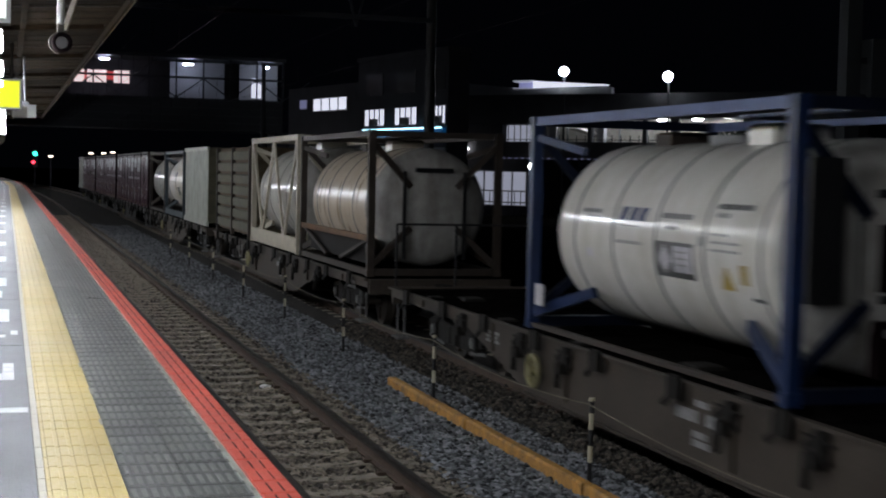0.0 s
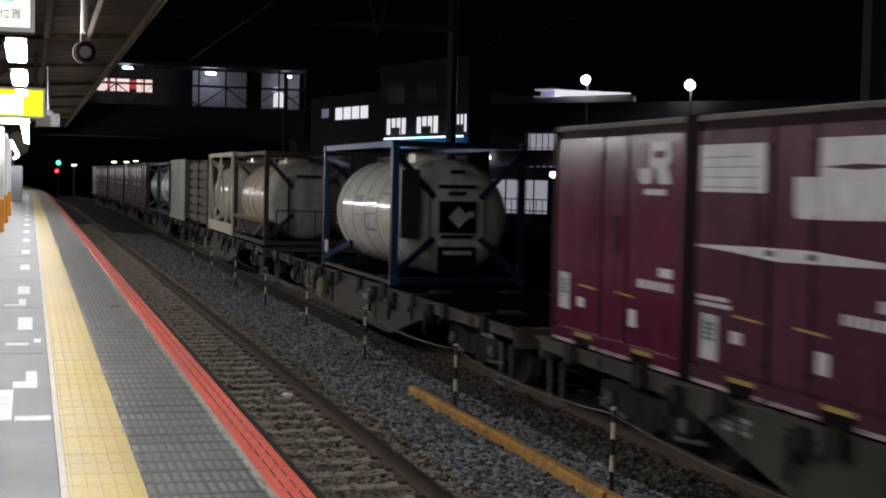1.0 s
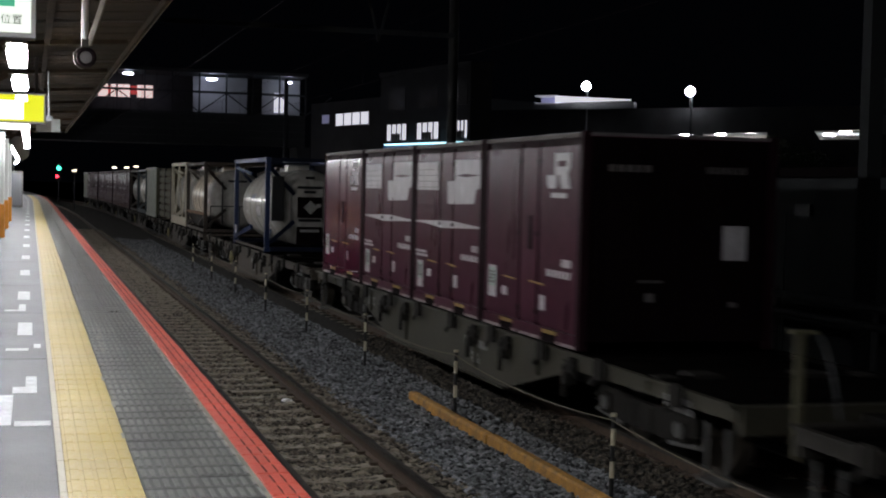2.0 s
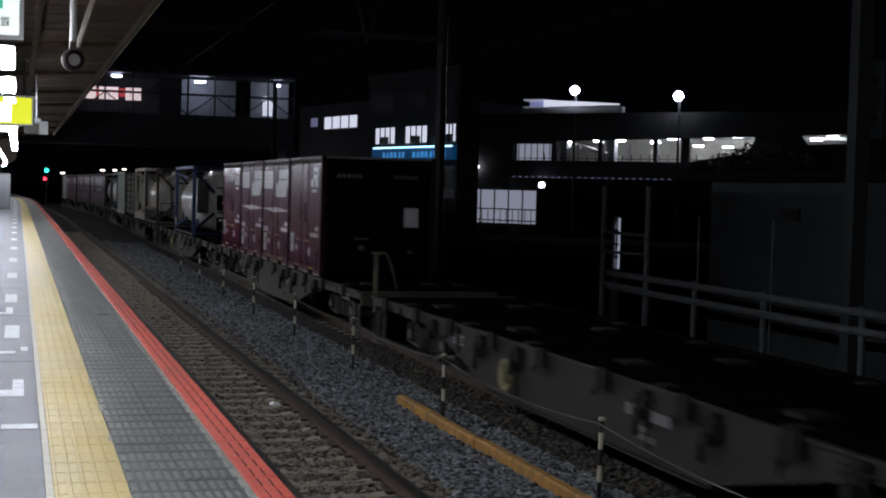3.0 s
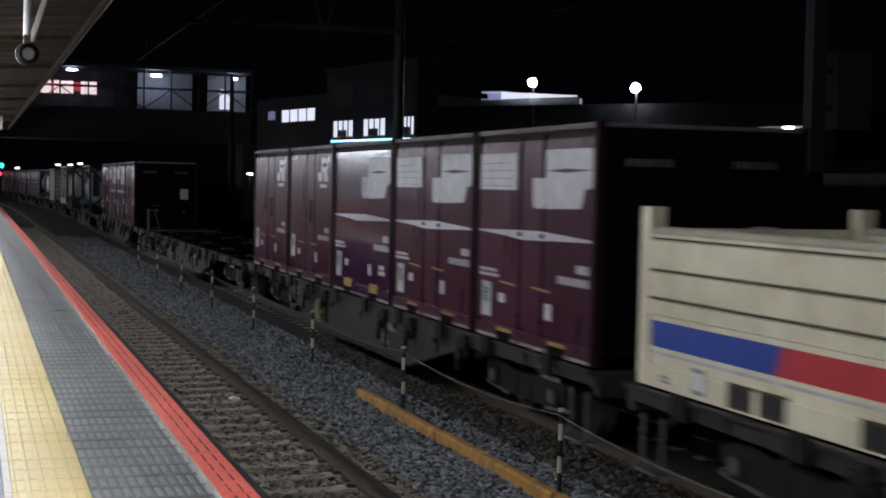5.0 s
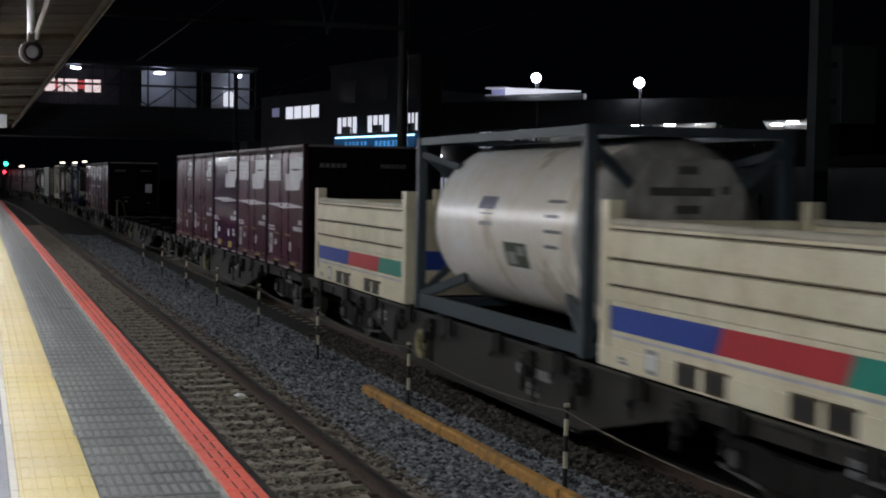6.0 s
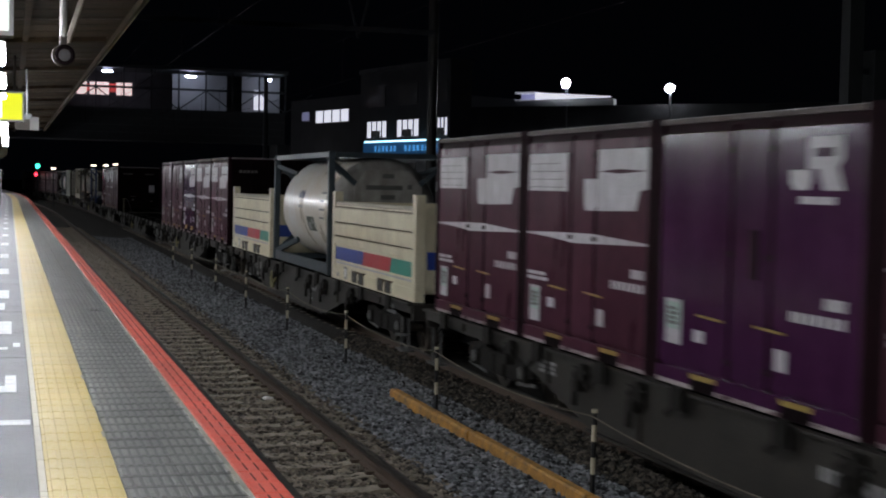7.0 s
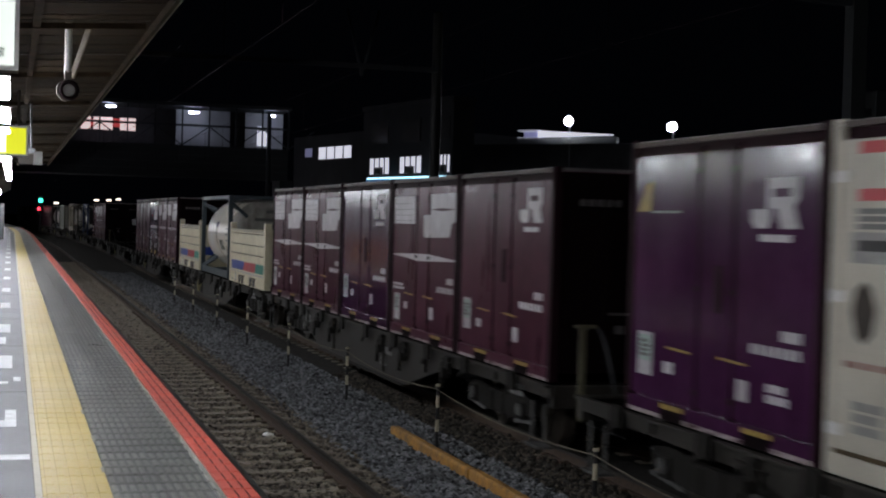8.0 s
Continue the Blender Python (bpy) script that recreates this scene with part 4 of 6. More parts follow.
        words(-1.32, -1.58, 16.5, 19, 3, TANKPRINT, "faint print bar")
        R(-1.14, -1.05, 1, 6, TANKPRINT, "small outlined mark")
        for k in range(3):
            words(-1.28, -1.6 - 0.25 * (k > 0), 7 - 4 * k, 8.4 - 4 * k, 3 + 3 * (k > 0), TANKPRINT, "faint print bar")
        g = Geo()
        for q in range(5):
            wide = 0.12 * (1 - q / 5.5)
            g.wrap(rr, zc, -1.58 - wide, -1.58 + wide, -20 + 2.3 * q, -17.7 + 2.3 * q, 1)
        part("warning_mark", g, YELLOWBAR, c, "yellow warning triangle")
        R(-1.98, -1.84, -16, -6, YELLOWBAR, "yellow warning mark", "warning_mark")
        words(-1.98, -2.2, -24, -22, 3, GLASS_DARK, "dark print bar")
        R(1.5, 1.66, -13, -8, WHITE, "small white placard")
        y = -h + 0.118
        part("end_placard", Geo().box(-0.34, 0.34, y - 0.02, y - 0.005, zc - 0.26, zc + 0.3), NEAR_BLACK, c, "black square placard")
        part("end_diamond", Geo().prism([(-0.17, zc + 0.02), (0.02, zc - 0.17), (0.21, zc + 0.02), (0.02, zc + 0.21)], "y", y - 0.024, y - 0.0205), TANKPRINT, c, "pale diamond mark")
        part("end_label", Geo().box(0.17, 0.3, y - 0.027, y - 0.0245, zc + 0.02, zc + 0.12), TANKPRINT, c, "small pale label")
        for z, q in ((0.52, 0.34), (0.4, 0.16), (0.78, 0.12), (-0.36, 0.3)):
            part("end_print", Geo().box(-q, q, y - 0.004, y + 0.05, zc + z, zc + z + 0.07), GLASS_DARK, c)
        part("lower_panel", Geo().slab(-0.34, 0.34, y - 0.03, y + 0.1, zc - 0.98, zc - 0.5, 0.02), NEAR_BLACK, c, "dark valve cover")
        part("panel_line", Geo().box(-0.26, 0.26, y - 0.034, y - 0.031, zc - 0.64, zc - 0.57), TANKPRINT, c, "pale printed line")
        for q in (-1, 1):
            part("end_rib", Geo().bar((q * 0.5, y + 0.02, zc - 0.6), (q * 0.5, y + 0.02, zc + 0.5), 0.03, 0.02), TANKBAND, c)
        part("data_plate", Geo().box(-w - 0.004, -w + 0.02, h - 0.55, h - 0.3, 0.3, 0.55), WHITE, c, "white data plate")
        part("valve_box", Geo().box(-w + 0.18, -w + 0.5, -h + 0.03, -h + 0.3, zc - 0.35, Ht - 0.5), BLACK, c, "black document box")
    if lattice:
        x = -w + 0.03
        n = 4
        for k in range(n):
            y0, y1 = -h + 0.2 + (L - 0.4) * k / n, -h + 0.2 + (L - 0.4) * (k + 1) / n
            up = k % 2
            part("lattice_bar", Geo().bar((x, y0, 0.25 if up else Ht - 0.15), (x, y1, Ht - 0.15 if up else 0.25), 0.05, 0.12), frame_mat, c, "beige diagonal lattice bar")
        part("lattice_sill", Geo().box(x - 0.03, x + 0.02, -h + 0.15, h - 0.15, 0.13, 0.36), frame_mat, c)
        part("lattice_head", Geo().box(x - 0.03, x + 0.02, -h + 0.15, h - 0.15, Ht - 0.13, Ht - 0.005), frame_mat, c)
    return c


def cream_container():
    """Low open-topped twenty-foot box with three-colour stripe."""
    L, Wd, Ht = 5.95, 2.438, 1.46
    c = tagged(new("low_container"), "low cream open-top container with a blue, red and green stripe", "container", "cream containers")
    h, w = L / 2, Wd / 2
    for s in (-1, 1):
        x = s * (w - 0.06)
        part("side_wall", Geo().box(x - 0.03, x + 0.03, -h + 0.15, h - 0.15, 0.16, Ht - 0.03), CREAM, c)
        for z0, z1 in ((0.66, 0.805), (0.825, 1.065), (1.085, 1.36)):
            part("board", Geo().prism([(s * (w - 0.031), z0), (s * (w - 0.004), z0 + 0.012), (s * (w - 0.004), z1 - 0.012), (s * (w - 0.031), z1)], "y", -h + 0.18, h - 0.18), CREAM, c)
        for z in (0.805, 1.065, 1.36):
            part("seam", Geo().box(min(s * (w - 0.03), s * (w - 0.018)), max(s * (w - 0.03), s * (w - 0.018)), -h + 0.18, h - 0.18, z + 0.001, z + 0.019), SEAM, c, "seam between boards with groove shade painted in")
        part("top_rail", Geo().rod((x, -h + 0.1, Ht - 0.02), (x, h - 0.1, Ht - 0.02), 0.045, 10), BEIGE, c)
        part("bottom_rail", Geo().box(s * w - 0.07 * (s > 0), s * w + 0.07 * (s < 0), -h + 0.15, h - 0.15, 0.0, 0.2), CREAM, c)
        for e in (-1, 1):
            y = e * (h - 0.1)
            part("corner_post", Geo().box(s * (w - 0.08) - 0.08, s * (w - 0.08) + 0.08, y - 0.1, y + 0.1, 0.0, Ht + 0.2), CREAM, c)
    part("floor", Geo().box(-w + 0.1, w - 0.1, -h + 0.1, h - 0.1, 0.12, 0.2), CREAM, c)
    for e in (-1, 1):
        y = e * (h - 0.06)
        part("end_wall", Geo().box(-w + 0.16, w - 0.16, y - 0.03, y + 0.03, 0.2, Ht), CREAM, c)
        part("end_stripe", Geo().box(-w + 0.2, w - 0.2, y + e * 0.031, y + e * 0.034, 0.5, 0.78), SBLUE, c, "blue stripe")
    x = -w + 0.03
    g = lambda a, b, m, lab: part("stripe", Geo().prism([(a, 0.61), (b, 0.61), (b + 0.12 if b > -h + 0.3 else b, 0.37), (a + 0.12 if a < h - 0.3 else a, 0.37)], "x", x - 0.004, x - 0.0005), m, c, lab)
    g(h - 0.22, 0.48, SBLUE, "blue stripe")
    g(0.48, -1.45, SRED, "red stripe")
    g(-1.45, -h + 0.22, SGREEN, "green stripe")
    part("stripe_line", Geo().box(x - 0.004, x - 0.0005, -h + 0.22, h - 0.22, 0.3, 0.33), WHITE, c, "white line")
    tagged(part("printed_line", bars(Geo(), x - 0.0005, 1.85, 2.5, 1.22, 1.3, 1), GLASS_DARK, c), kind="stuff")
    for y in (0.82, -1.08):
        for d in (0.25, -0.25):
            # Flat dark sheets draw the shade inside each pocket.
            part("fork_pocket", Geo().box(-w - 0.003, -w + 0.03, y + d - 0.2, y + d + 0.2, 0.02, 0.23), SEAM, c, "dark fork pocket")
            part("pocket_depth", Geo().box(-w - 0.005, -w - 0.0035, y + d - 0.14, y + d + 0.14, 0.04, 0.21), BLACK, c)
        part("pocket_frame", Geo().box(-w - 0.008, -w - 0.0005, y - 0.48, y + 0.48, 0.235, 0.26), CREAM, c)
    part("emblem", Geo().box(-w - 0.003, -w - 0.0005, 1.66, 1.9, 0.04, 0.27), TANKPRINT, c)
    part("emblem_middle", Geo().box(-w - 0.005, -w - 0.0035, 1.69, 1.87, 0.08, 0.23), WHITEPAINT, c)
    tagged(part("printed_line", bars(Geo(), -w - 0.0005, 2.3, 2.5, 0.06, 0.14, 2), TANKPRINT, c), kind="stuff")
    part("latch_box", Geo().slab(-0.2, 0.3, -h + 0.2, -h + 0.6, Ht, Ht + 0.16, 0.02), BOXMETAL, c)
    return c


def board_container():
    L, Wd, Ht = 6.0, 2.438, 2.42
    c = tagged(new("boarded_container"), "olive grey twenty-foot container with horizontal boards", "container")
    h, w = L / 2, Wd / 2
    # Dark wall puts the shade between the boards into the colour.
    part("shell", Geo().box(-w + 0.1, w - 0.1, -h + 0.1, h - 0.1, 0.1, Ht - 0.02), SEAM, c, "dark inner wall")
    for k in range(7):
        z = 0.18 + 0.315 * k
        part("board", Geo().slab(-w + 0.02, w - 0.02, -h + 0.1, h - 0.1, z, z + 0.235, 0.03), OLIVE, c)
    for s in (-1, 1):
        for e in (-1, 0, 1):
            part("post", Geo().box(s * (w - 0.04) - 0.05, s * (w - 0.04) + 0.05, e * (h - 0.06) - 0.06, e * (h - 0.06) + 0.06, 0, Ht), DARKFRAME, c)
    return c


def corrugated_container():
    L, Wd, Ht = 6.0, 2.438, 2.5
    c = tagged(new("corrugated_container"), "pale green-grey corrugated twenty-foot container", "container")
    h, w = L / 2, Wd / 2
    # Shell darker than the ribs: shade between the corrugations put into colour.
    part("shell", Geo().box(-w + 0.06, w - 0.06, -h + 0.05, h - 0.05, 0.1, Ht - 0.03), OLIVE, c)
    for s in (-1, 1):
        for k in range(20):
            y = -h + 0.15 + 0.285 * k
            part("rib", Geo().prism([(s * (w - 0.061), y), (s * (w - 0.02), y + 0.05), (s * (w - 0.02), y + 0.14), (s * (w - 0.061), y + 0.19)], "z", 0.16, Ht - 0.12), CORR, c)
        part("top_rail", Geo().box(s * (w - 0.04) - 0.035, s * (w - 0.04) + 0.035, -h, h, Ht - 0.12, Ht), CORR, c)
        part("bottom_rail", Geo().box(s * (w - 0.04) - 0.035, s * (w - 0.04) + 0.035, -h, h, 0, 0.16), CORR, c)
    return c


def white_container():
    L, Wd, Ht = 3.68, 2.45, 2.68
    c = tagged(new("white_container"), "dirty white container with red stripes and a dark diamond stain", "container")
    h = L / 2
    steel_box(c, L, Wd, Ht, BEIGE_WHITE, [(-h + 0.1, -0.62), (-0.58, 0.58), (0.62, h - 0.1)])
    x = -Wd / 2 + 0.0125
    for z in (2.41, 2.06):
        part("stripe", Geo().box(x - 0.003, x, -1.6, 1.5, z, z + 0.09), SRED, c, "red stripe")
    part("grey_field", Geo().box(x - 0.002, x, -1.6, 1.58, 1.6, 1.83), TANKPRINT, c, "grey field")
    part("band", Geo().box(x - 0.005, x - 0.0025, -1.6, 1.5, 1.69, 1.77), BLACK, c, "black band")
    tagged(part("print_block", bars(Geo(), x, -0.6, 1.5, 1.85, 2.02, 3), TANKBAND, c), kind="stuff")
    part("diamond", Geo().prism([(1.55, 1.24), (1.48, 1.06), (1.38, 1.0), (1.27, 1.08), (1.22, 1.26), (1.3, 1.42), (1.38, 1.47), (1.5, 1.4)], "x", x - 0.003, x), DARKFRAME, c, "dark brown diamond stain")
    for k in range(14):
        part("thin_stripe", Geo().box(x - 0.003, x, 1.44 - 0.22 * k, 1.62 - 0.22 * k, 0.82, 0.87), FADED_RED, c, "faded red print bar")
    tagged(part("printed_line", bars(Geo(), x, 1.1, 1.5, 0.34, 0.6, 3), TANKPRINT, c), kind="stuff")
    part("sill_gap", Geo().box(x - 0.02, x - 0.012, -h + 0.12, h - 0.12, 0.165, 0.2), SEAM, c, "rusty gap over the sill, shade in its colour")
    for z in (0.3, 1.3, 2.2):
        part("hinge", Geo().slab(-Wd / 2 - 0.012, -Wd / 2 + 0.02, h - 0.2, h - 0.02, z, z + 0.09, 0.01), WHITEPAINT, c, "white hinge")
    return c


FADED_RED = mat("faded_red_print", (0.42, 0.24, 0.2), 0.6, var=0.4, scale=8)
BEIGE_WHITE = mat("dirty_white_paint", (0.6, 0.57, 0.48), 0.5, var=0.25, scale=1.5)


# ---- freight train: flat wagons ----
# A wagon's origin is on the rail top at its middle.
WAGON_L = 19.86


def bogie(parent, y):
    b = new("bogie")
    b.parent = parent
    b.matrix_basis = pose(0, y, 0)
    for s in (-1, 1):
        x = s * 0.98
        g = Geo().prism([(-1.25, 0.42), (-0.95, 0.36), (-0.55, 0.3), (0.55, 0.3), (0.95, 0.36), (1.25, 0.42), (1.25, 0.6), (0.7, 0.68), (0.4, 0.58), (-0.4, 0.58), (-0.7, 0.68), (-1.25, 0.6)], "x", x - 0.05, x + 0.05)
        part("side_frame", g, UNDER, b)
        for e in (-1, 1):
            part("axle_box", Geo().slab(x - 0.08, x + 0.08, e * 0.95 - 0.13, e * 0.95 + 0.13, 0.33, 0.58, 0.04), UNDER, b)
            part("axle_cap", Geo().rod((x, e * 0.95, 0.45), (x + s * 0.11, e * 0.95, 0.45), 0.075, 14), BOXMETAL, b, "scuffed axle cap")
            part("coil_spring", Geo().rod((x, e * 0.42, 0.36), (x, e * 0.42, 0.6), 0.06, 10), UNDER, b)
            part("brake_rod", Geo().bar((x + s * 0.02, e * 0.6, 0.27), (x + s * 0.02, e * 1.3, 0.33), 0.025, 0.04), BOXMETAL, b)
            part("spring", Geo().rod((x, e * 0.22, 0.32), (x, e * 0.22, 0.56), 0.08, 10), UNDER, b)
    part("bolster", Geo().box(-0.95, 0.95, -0.2, 0.2, 0.45, 0.72), UNDER, b)
    sets = []
    for e in (-1, 1):
        g = Geo().rod((-0.95, 0, 0), (0.95, 0, 0), 0.075, 10)
        for s in (-1, 1):
            x = s * (GAUGE / 2 + 0.03)
            g.rod((x - 0.06, 0, 0), (x + 0.06, 0, 0), 0.43, 24)
            g.rod((x - s * 0.09, 0, 0), (x - s * 0.06, 0, 0), 0.455, 24)
            for k in range(4):
                a = math.pi * k / 2
                g.bar((x + s * 0.065, 0.12 * math.cos(a), 0.12 * math.sin(a)), (x + s * 0.065, 0.33 * math.cos(a), 0.33 * math.sin(a)), 0.01, 0.07)
        wheels = part("wheelset", g, WHEEL, b, "worn steel wheelset")
        wheels.matrix_basis = pose(0, e * 0.95, 0.43)
    return b


def flat_wagon(paint, label, wheel_y=2.15, mark_y=-1.85, post=False):
    wgn = tagged(new("flat_wagon"), label, "railway wagon", "container wagons")
    h = WAGON_L / 2 - 0.45
    top = DECK_Z - RAIL_Z - 0.01
    for s in (-1, 1):
        x = s * 1.28
        poly = [(-h, top), (h, top), (h, top - 0.15), (5.6, top - 0.19), (3.2, top - 0.72), (-3.2, top - 0.72), (-5.6, top - 0.19), (-h, top - 0.15)]
        # Far side swaps its paint for the dark steel, so it reads unlit.
        part("side_sill", Geo().prism(poly, "x", x - 0.012, x + 0.012), paint if s < 0 else DECK_DARK, wgn)
        part("top_flange", Geo().box(min(x, x + s * 0.07), max(x, x + s * 0.07), -h, h, top - 0.03, top + 0.002), paint if s < 0 else DECK_DARK, wgn)
        part("lower_flange", Geo().box(min(x, x + s * 0.06), max(x, x + s * 0.06), -3.2, 3.2, top - 0.745, top - 0.721), paint, wgn)
        for y in (-7.6, -4.4, -1.9, 1.9, 4.4, 7.6):
            part("stiffener", Geo().box(min(x, x + s * 0.05), max(x, x + s * 0.05), y - 0.03, y + 0.03, top - 0.14 - 0.26 * (abs(y) < 4.6) - 0.25 * (abs(y) < 3), top - 0.031), paint, wgn)
            part("twist_lock", Geo().slab(s * 1.12 - 0.1, s * 1.12 + 0.1, y - 0.12, y + 0.12, top - 0.02, top + 0.012, 0.01), UNDER, wgn)
        if s < 0:
            for y in (-5.6, -3.3, -1.87, 1.87, 3.3, 5.6):
                g = Geo().slab(x - 0.09, x - 0.013, y - 0.09, y + 0.05, top - 0.22, top - 0.04, 0.02)
                g.bar((x - 0.06, y + 0.02, top - 0.1), (x - 0.08, y + 0.18, top - 0.19), 0.04, 0.06).bar((x - 0.05, y - 0.05, top - 0.16), (x - 0.06, y - 0.13, top - 0.28), 0.04, 0.05)
                g.rod((x - 0.06, y - 0.2, top - 0.13), (x - 0.06, y + 0.22, top - 0.1), 0.014, 8)
                g.slab(x - 0.13, x - 0.014, y - 0.03, y + 0.13, top - 0.34, top - 0.2, 0.03)
                g.bar((x - 0.1, y + 0.1, top - 0.3), (x - 0.1, y + 0.12, top - 0.5), 0.05, 0.05)
                part("lashing_gear", g, UNDER, wgn, "dark lashing gear")
            for k in range(7):
                if k != 3:
                    y = mark_y + 0.5 - 0.15 * k
                    part("printed_mark", Geo().box(x - 0.0155, x - 0.0125, y - 0.115, y, top - 0.35, top - 0.24), WAGONPRINT, wgn, "white number bar")
            tagged(part("printed_line", bars(Geo(), x - 0.0125, mark_y - 0.16, mark_y + 0.16, top - 0.56, top - 0.4, 2), WAGONPRINT, wgn), kind="stuff")
            tagged(part("printed_line", bars(Geo(), x - 0.0125, mark_y - 0.12, mark_y + 0.12, top - 0.2, top - 0.12, 1), WAGONPRINT, wgn), kind="stuff")
            tagged(part("printed_line", bars(Geo(), x - 0.0125, 4.2, 4.7, top - 0.3, top - 0.14, 3), WAGONPRINT, wgn), kind="stuff")
            tagged(part("printed_line", bars(Geo(), x - 0.0125, -8.6, -8.0, top - 0.24, top - 0.08, 2), WAGONPRINT, wgn), kind="stuff")
            if wheel_y:
                wheel = part("brake_wheel", Geo().revolve([(0.16, -0.02), (0.2, -0.025), (0.2, 0.025), (0.16, 0.02), (0.16, -0.02)], 24), WHEELPAINT, wgn, "faded yellow brake wheel")
                wheel.matrix_basis = pose(x - 0.1, wheel_y, top - 0.42, 0, 0, 90)
                part("wheel_spoke", Geo().bar((0, 0, -0.165), (0, 0, 0.165), 0.03).bar((-0.165, 0, 0), (0.165, 0, 0), 0.03).rod((0, -0.08, 0), (0, 0.05, 0), 0.06, 10), WHEELPAINT, wheel)
        for e in (-1, 1):
            part("step", Geo().bar((s * 1.25, e * (h - 0.25), top - 0.25), (s * 1.25, e * (h - 0.25), top - 0.75), 0.03).bar((s * 1.25, e * (h - 0.65), top - 0.25), (s * 1.25, e * (h - 0.65), top - 0.75), 0.03).box(s * 1.25 - 0.09, s * 1.25 + 0.09, e * (h - 0.45) - 0.22, e * (h - 0.45) + 0.22, top - 0.77, top - 0.74), BOXMETAL, wgn, "scuffed footstep")
    for y in (-8.4, -6.5, -4.7, -2.8, -0.9, 0.95, 2.75, 4.6, 6.4, 8.3):
        g = Geo().slab(-1.4, -1.351, y - 0.13, y + 0.11, top - 0.17, top + 0.05, 0.015).bar((-1.38, y - 0.05, top - 0.1), (-1.39, y + 0.2, top - 0.24), 0.035, 0.05)
        part("foot_clamp", g, UNDER, wgn, "dark foot clamp")
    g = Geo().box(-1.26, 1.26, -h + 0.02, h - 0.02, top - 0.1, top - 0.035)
    part("deck", g, DECK_DARK, wgn)
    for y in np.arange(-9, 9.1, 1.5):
        part("deck_beam", Geo().box(-1.25, 1.25, y - 0.07, y + 0.07, top - 0.034, top - 0.012), DECK_DARK, wgn)
    for y in (-7.4, -3.7, 0.0, 3.7, 7.4):
        for e in (-1, 1):
            part("deck_lock", Geo().slab(e * 0.62 - 0.16, e * 0.62 + 0.16, y - 0.2, y + 0.2, top - 0.034, top + 0.01, 0.02), UNDER, wgn)
    part("centre_sill", Geo().box(-0.2, 0.2, -h, h, top - 0.55, top - 0.101), UNDER, wgn)
    for y in (-2.6, 0.8, 2.9):
        part("equipment_box", Geo().slab(-0.95, -0.3, y - 0.4, y + 0.4, top - 0.75, top - 0.12, 0.03), UNDER, wgn)
    part("air_tank", Geo().rod((-0.6, -1.6, top - 0.45), (-0.6, -0.4, top - 0.45), 0.2, 14), UNDER, wgn)
    for e in (-1, 1):
        part("end_beam", Geo().box(-1.27, 1.27, e * h - 0.06, e * h + 0.06, top - 0.26, top - 0.005), paint, wgn)
        part("coupler", Geo().box(-0.1, 0.1, min(e * h, e * (h + 0.43)), max(e * h, e * (h + 0.43)), top - 0.3, top - 0.08), UNDER, wgn)
        if e > 0 and post:
            g = Geo().box(-1.27, -1.2, h + 0.07, h + 0.1, top - 0.3, top + 0.72).box(-1.32, -1.08, h + 0.06, h + 0.12, top + 0.72, top + 0.75)
            part("end_post", g, POSTPAINT, wgn, "faded yellow upright end post")
            g = Geo()
            for k in range(8):
                u, v = k / 8, (k + 1) / 8
                g.rod((-1.19 + 0.36 * u, h + 0.1, top + 0.7 + 0.12 * math.sin(math.pi * u) - 0.7 * u * u), (-1.19 + 0.36 * v, h + 0.1, top + 0.7 + 0.12 * math.sin(math.pi * v) - 0.7 * v * v), 0.014, 6, caps=False)
            part("hose", g, PIPE, wgn, "curved grey hose")
        if e > 0 and paint is WAGON_BROWN:
            g = Geo().bar((-1.2, h + 0.08, top + 1.0), (1.2, h + 0.08, top + 1.0), 0.035)
            for x in (-1.2, -0.2, 1.2):
                g.bar((x, h + 0.08, top - 0.3), (x, h + 0.08, top + 1.0), 0.035)
            part("end_railing", g, BLACK, wgn, "black end railing")
        bogie(wgn, e * 6.9)
    return wgn


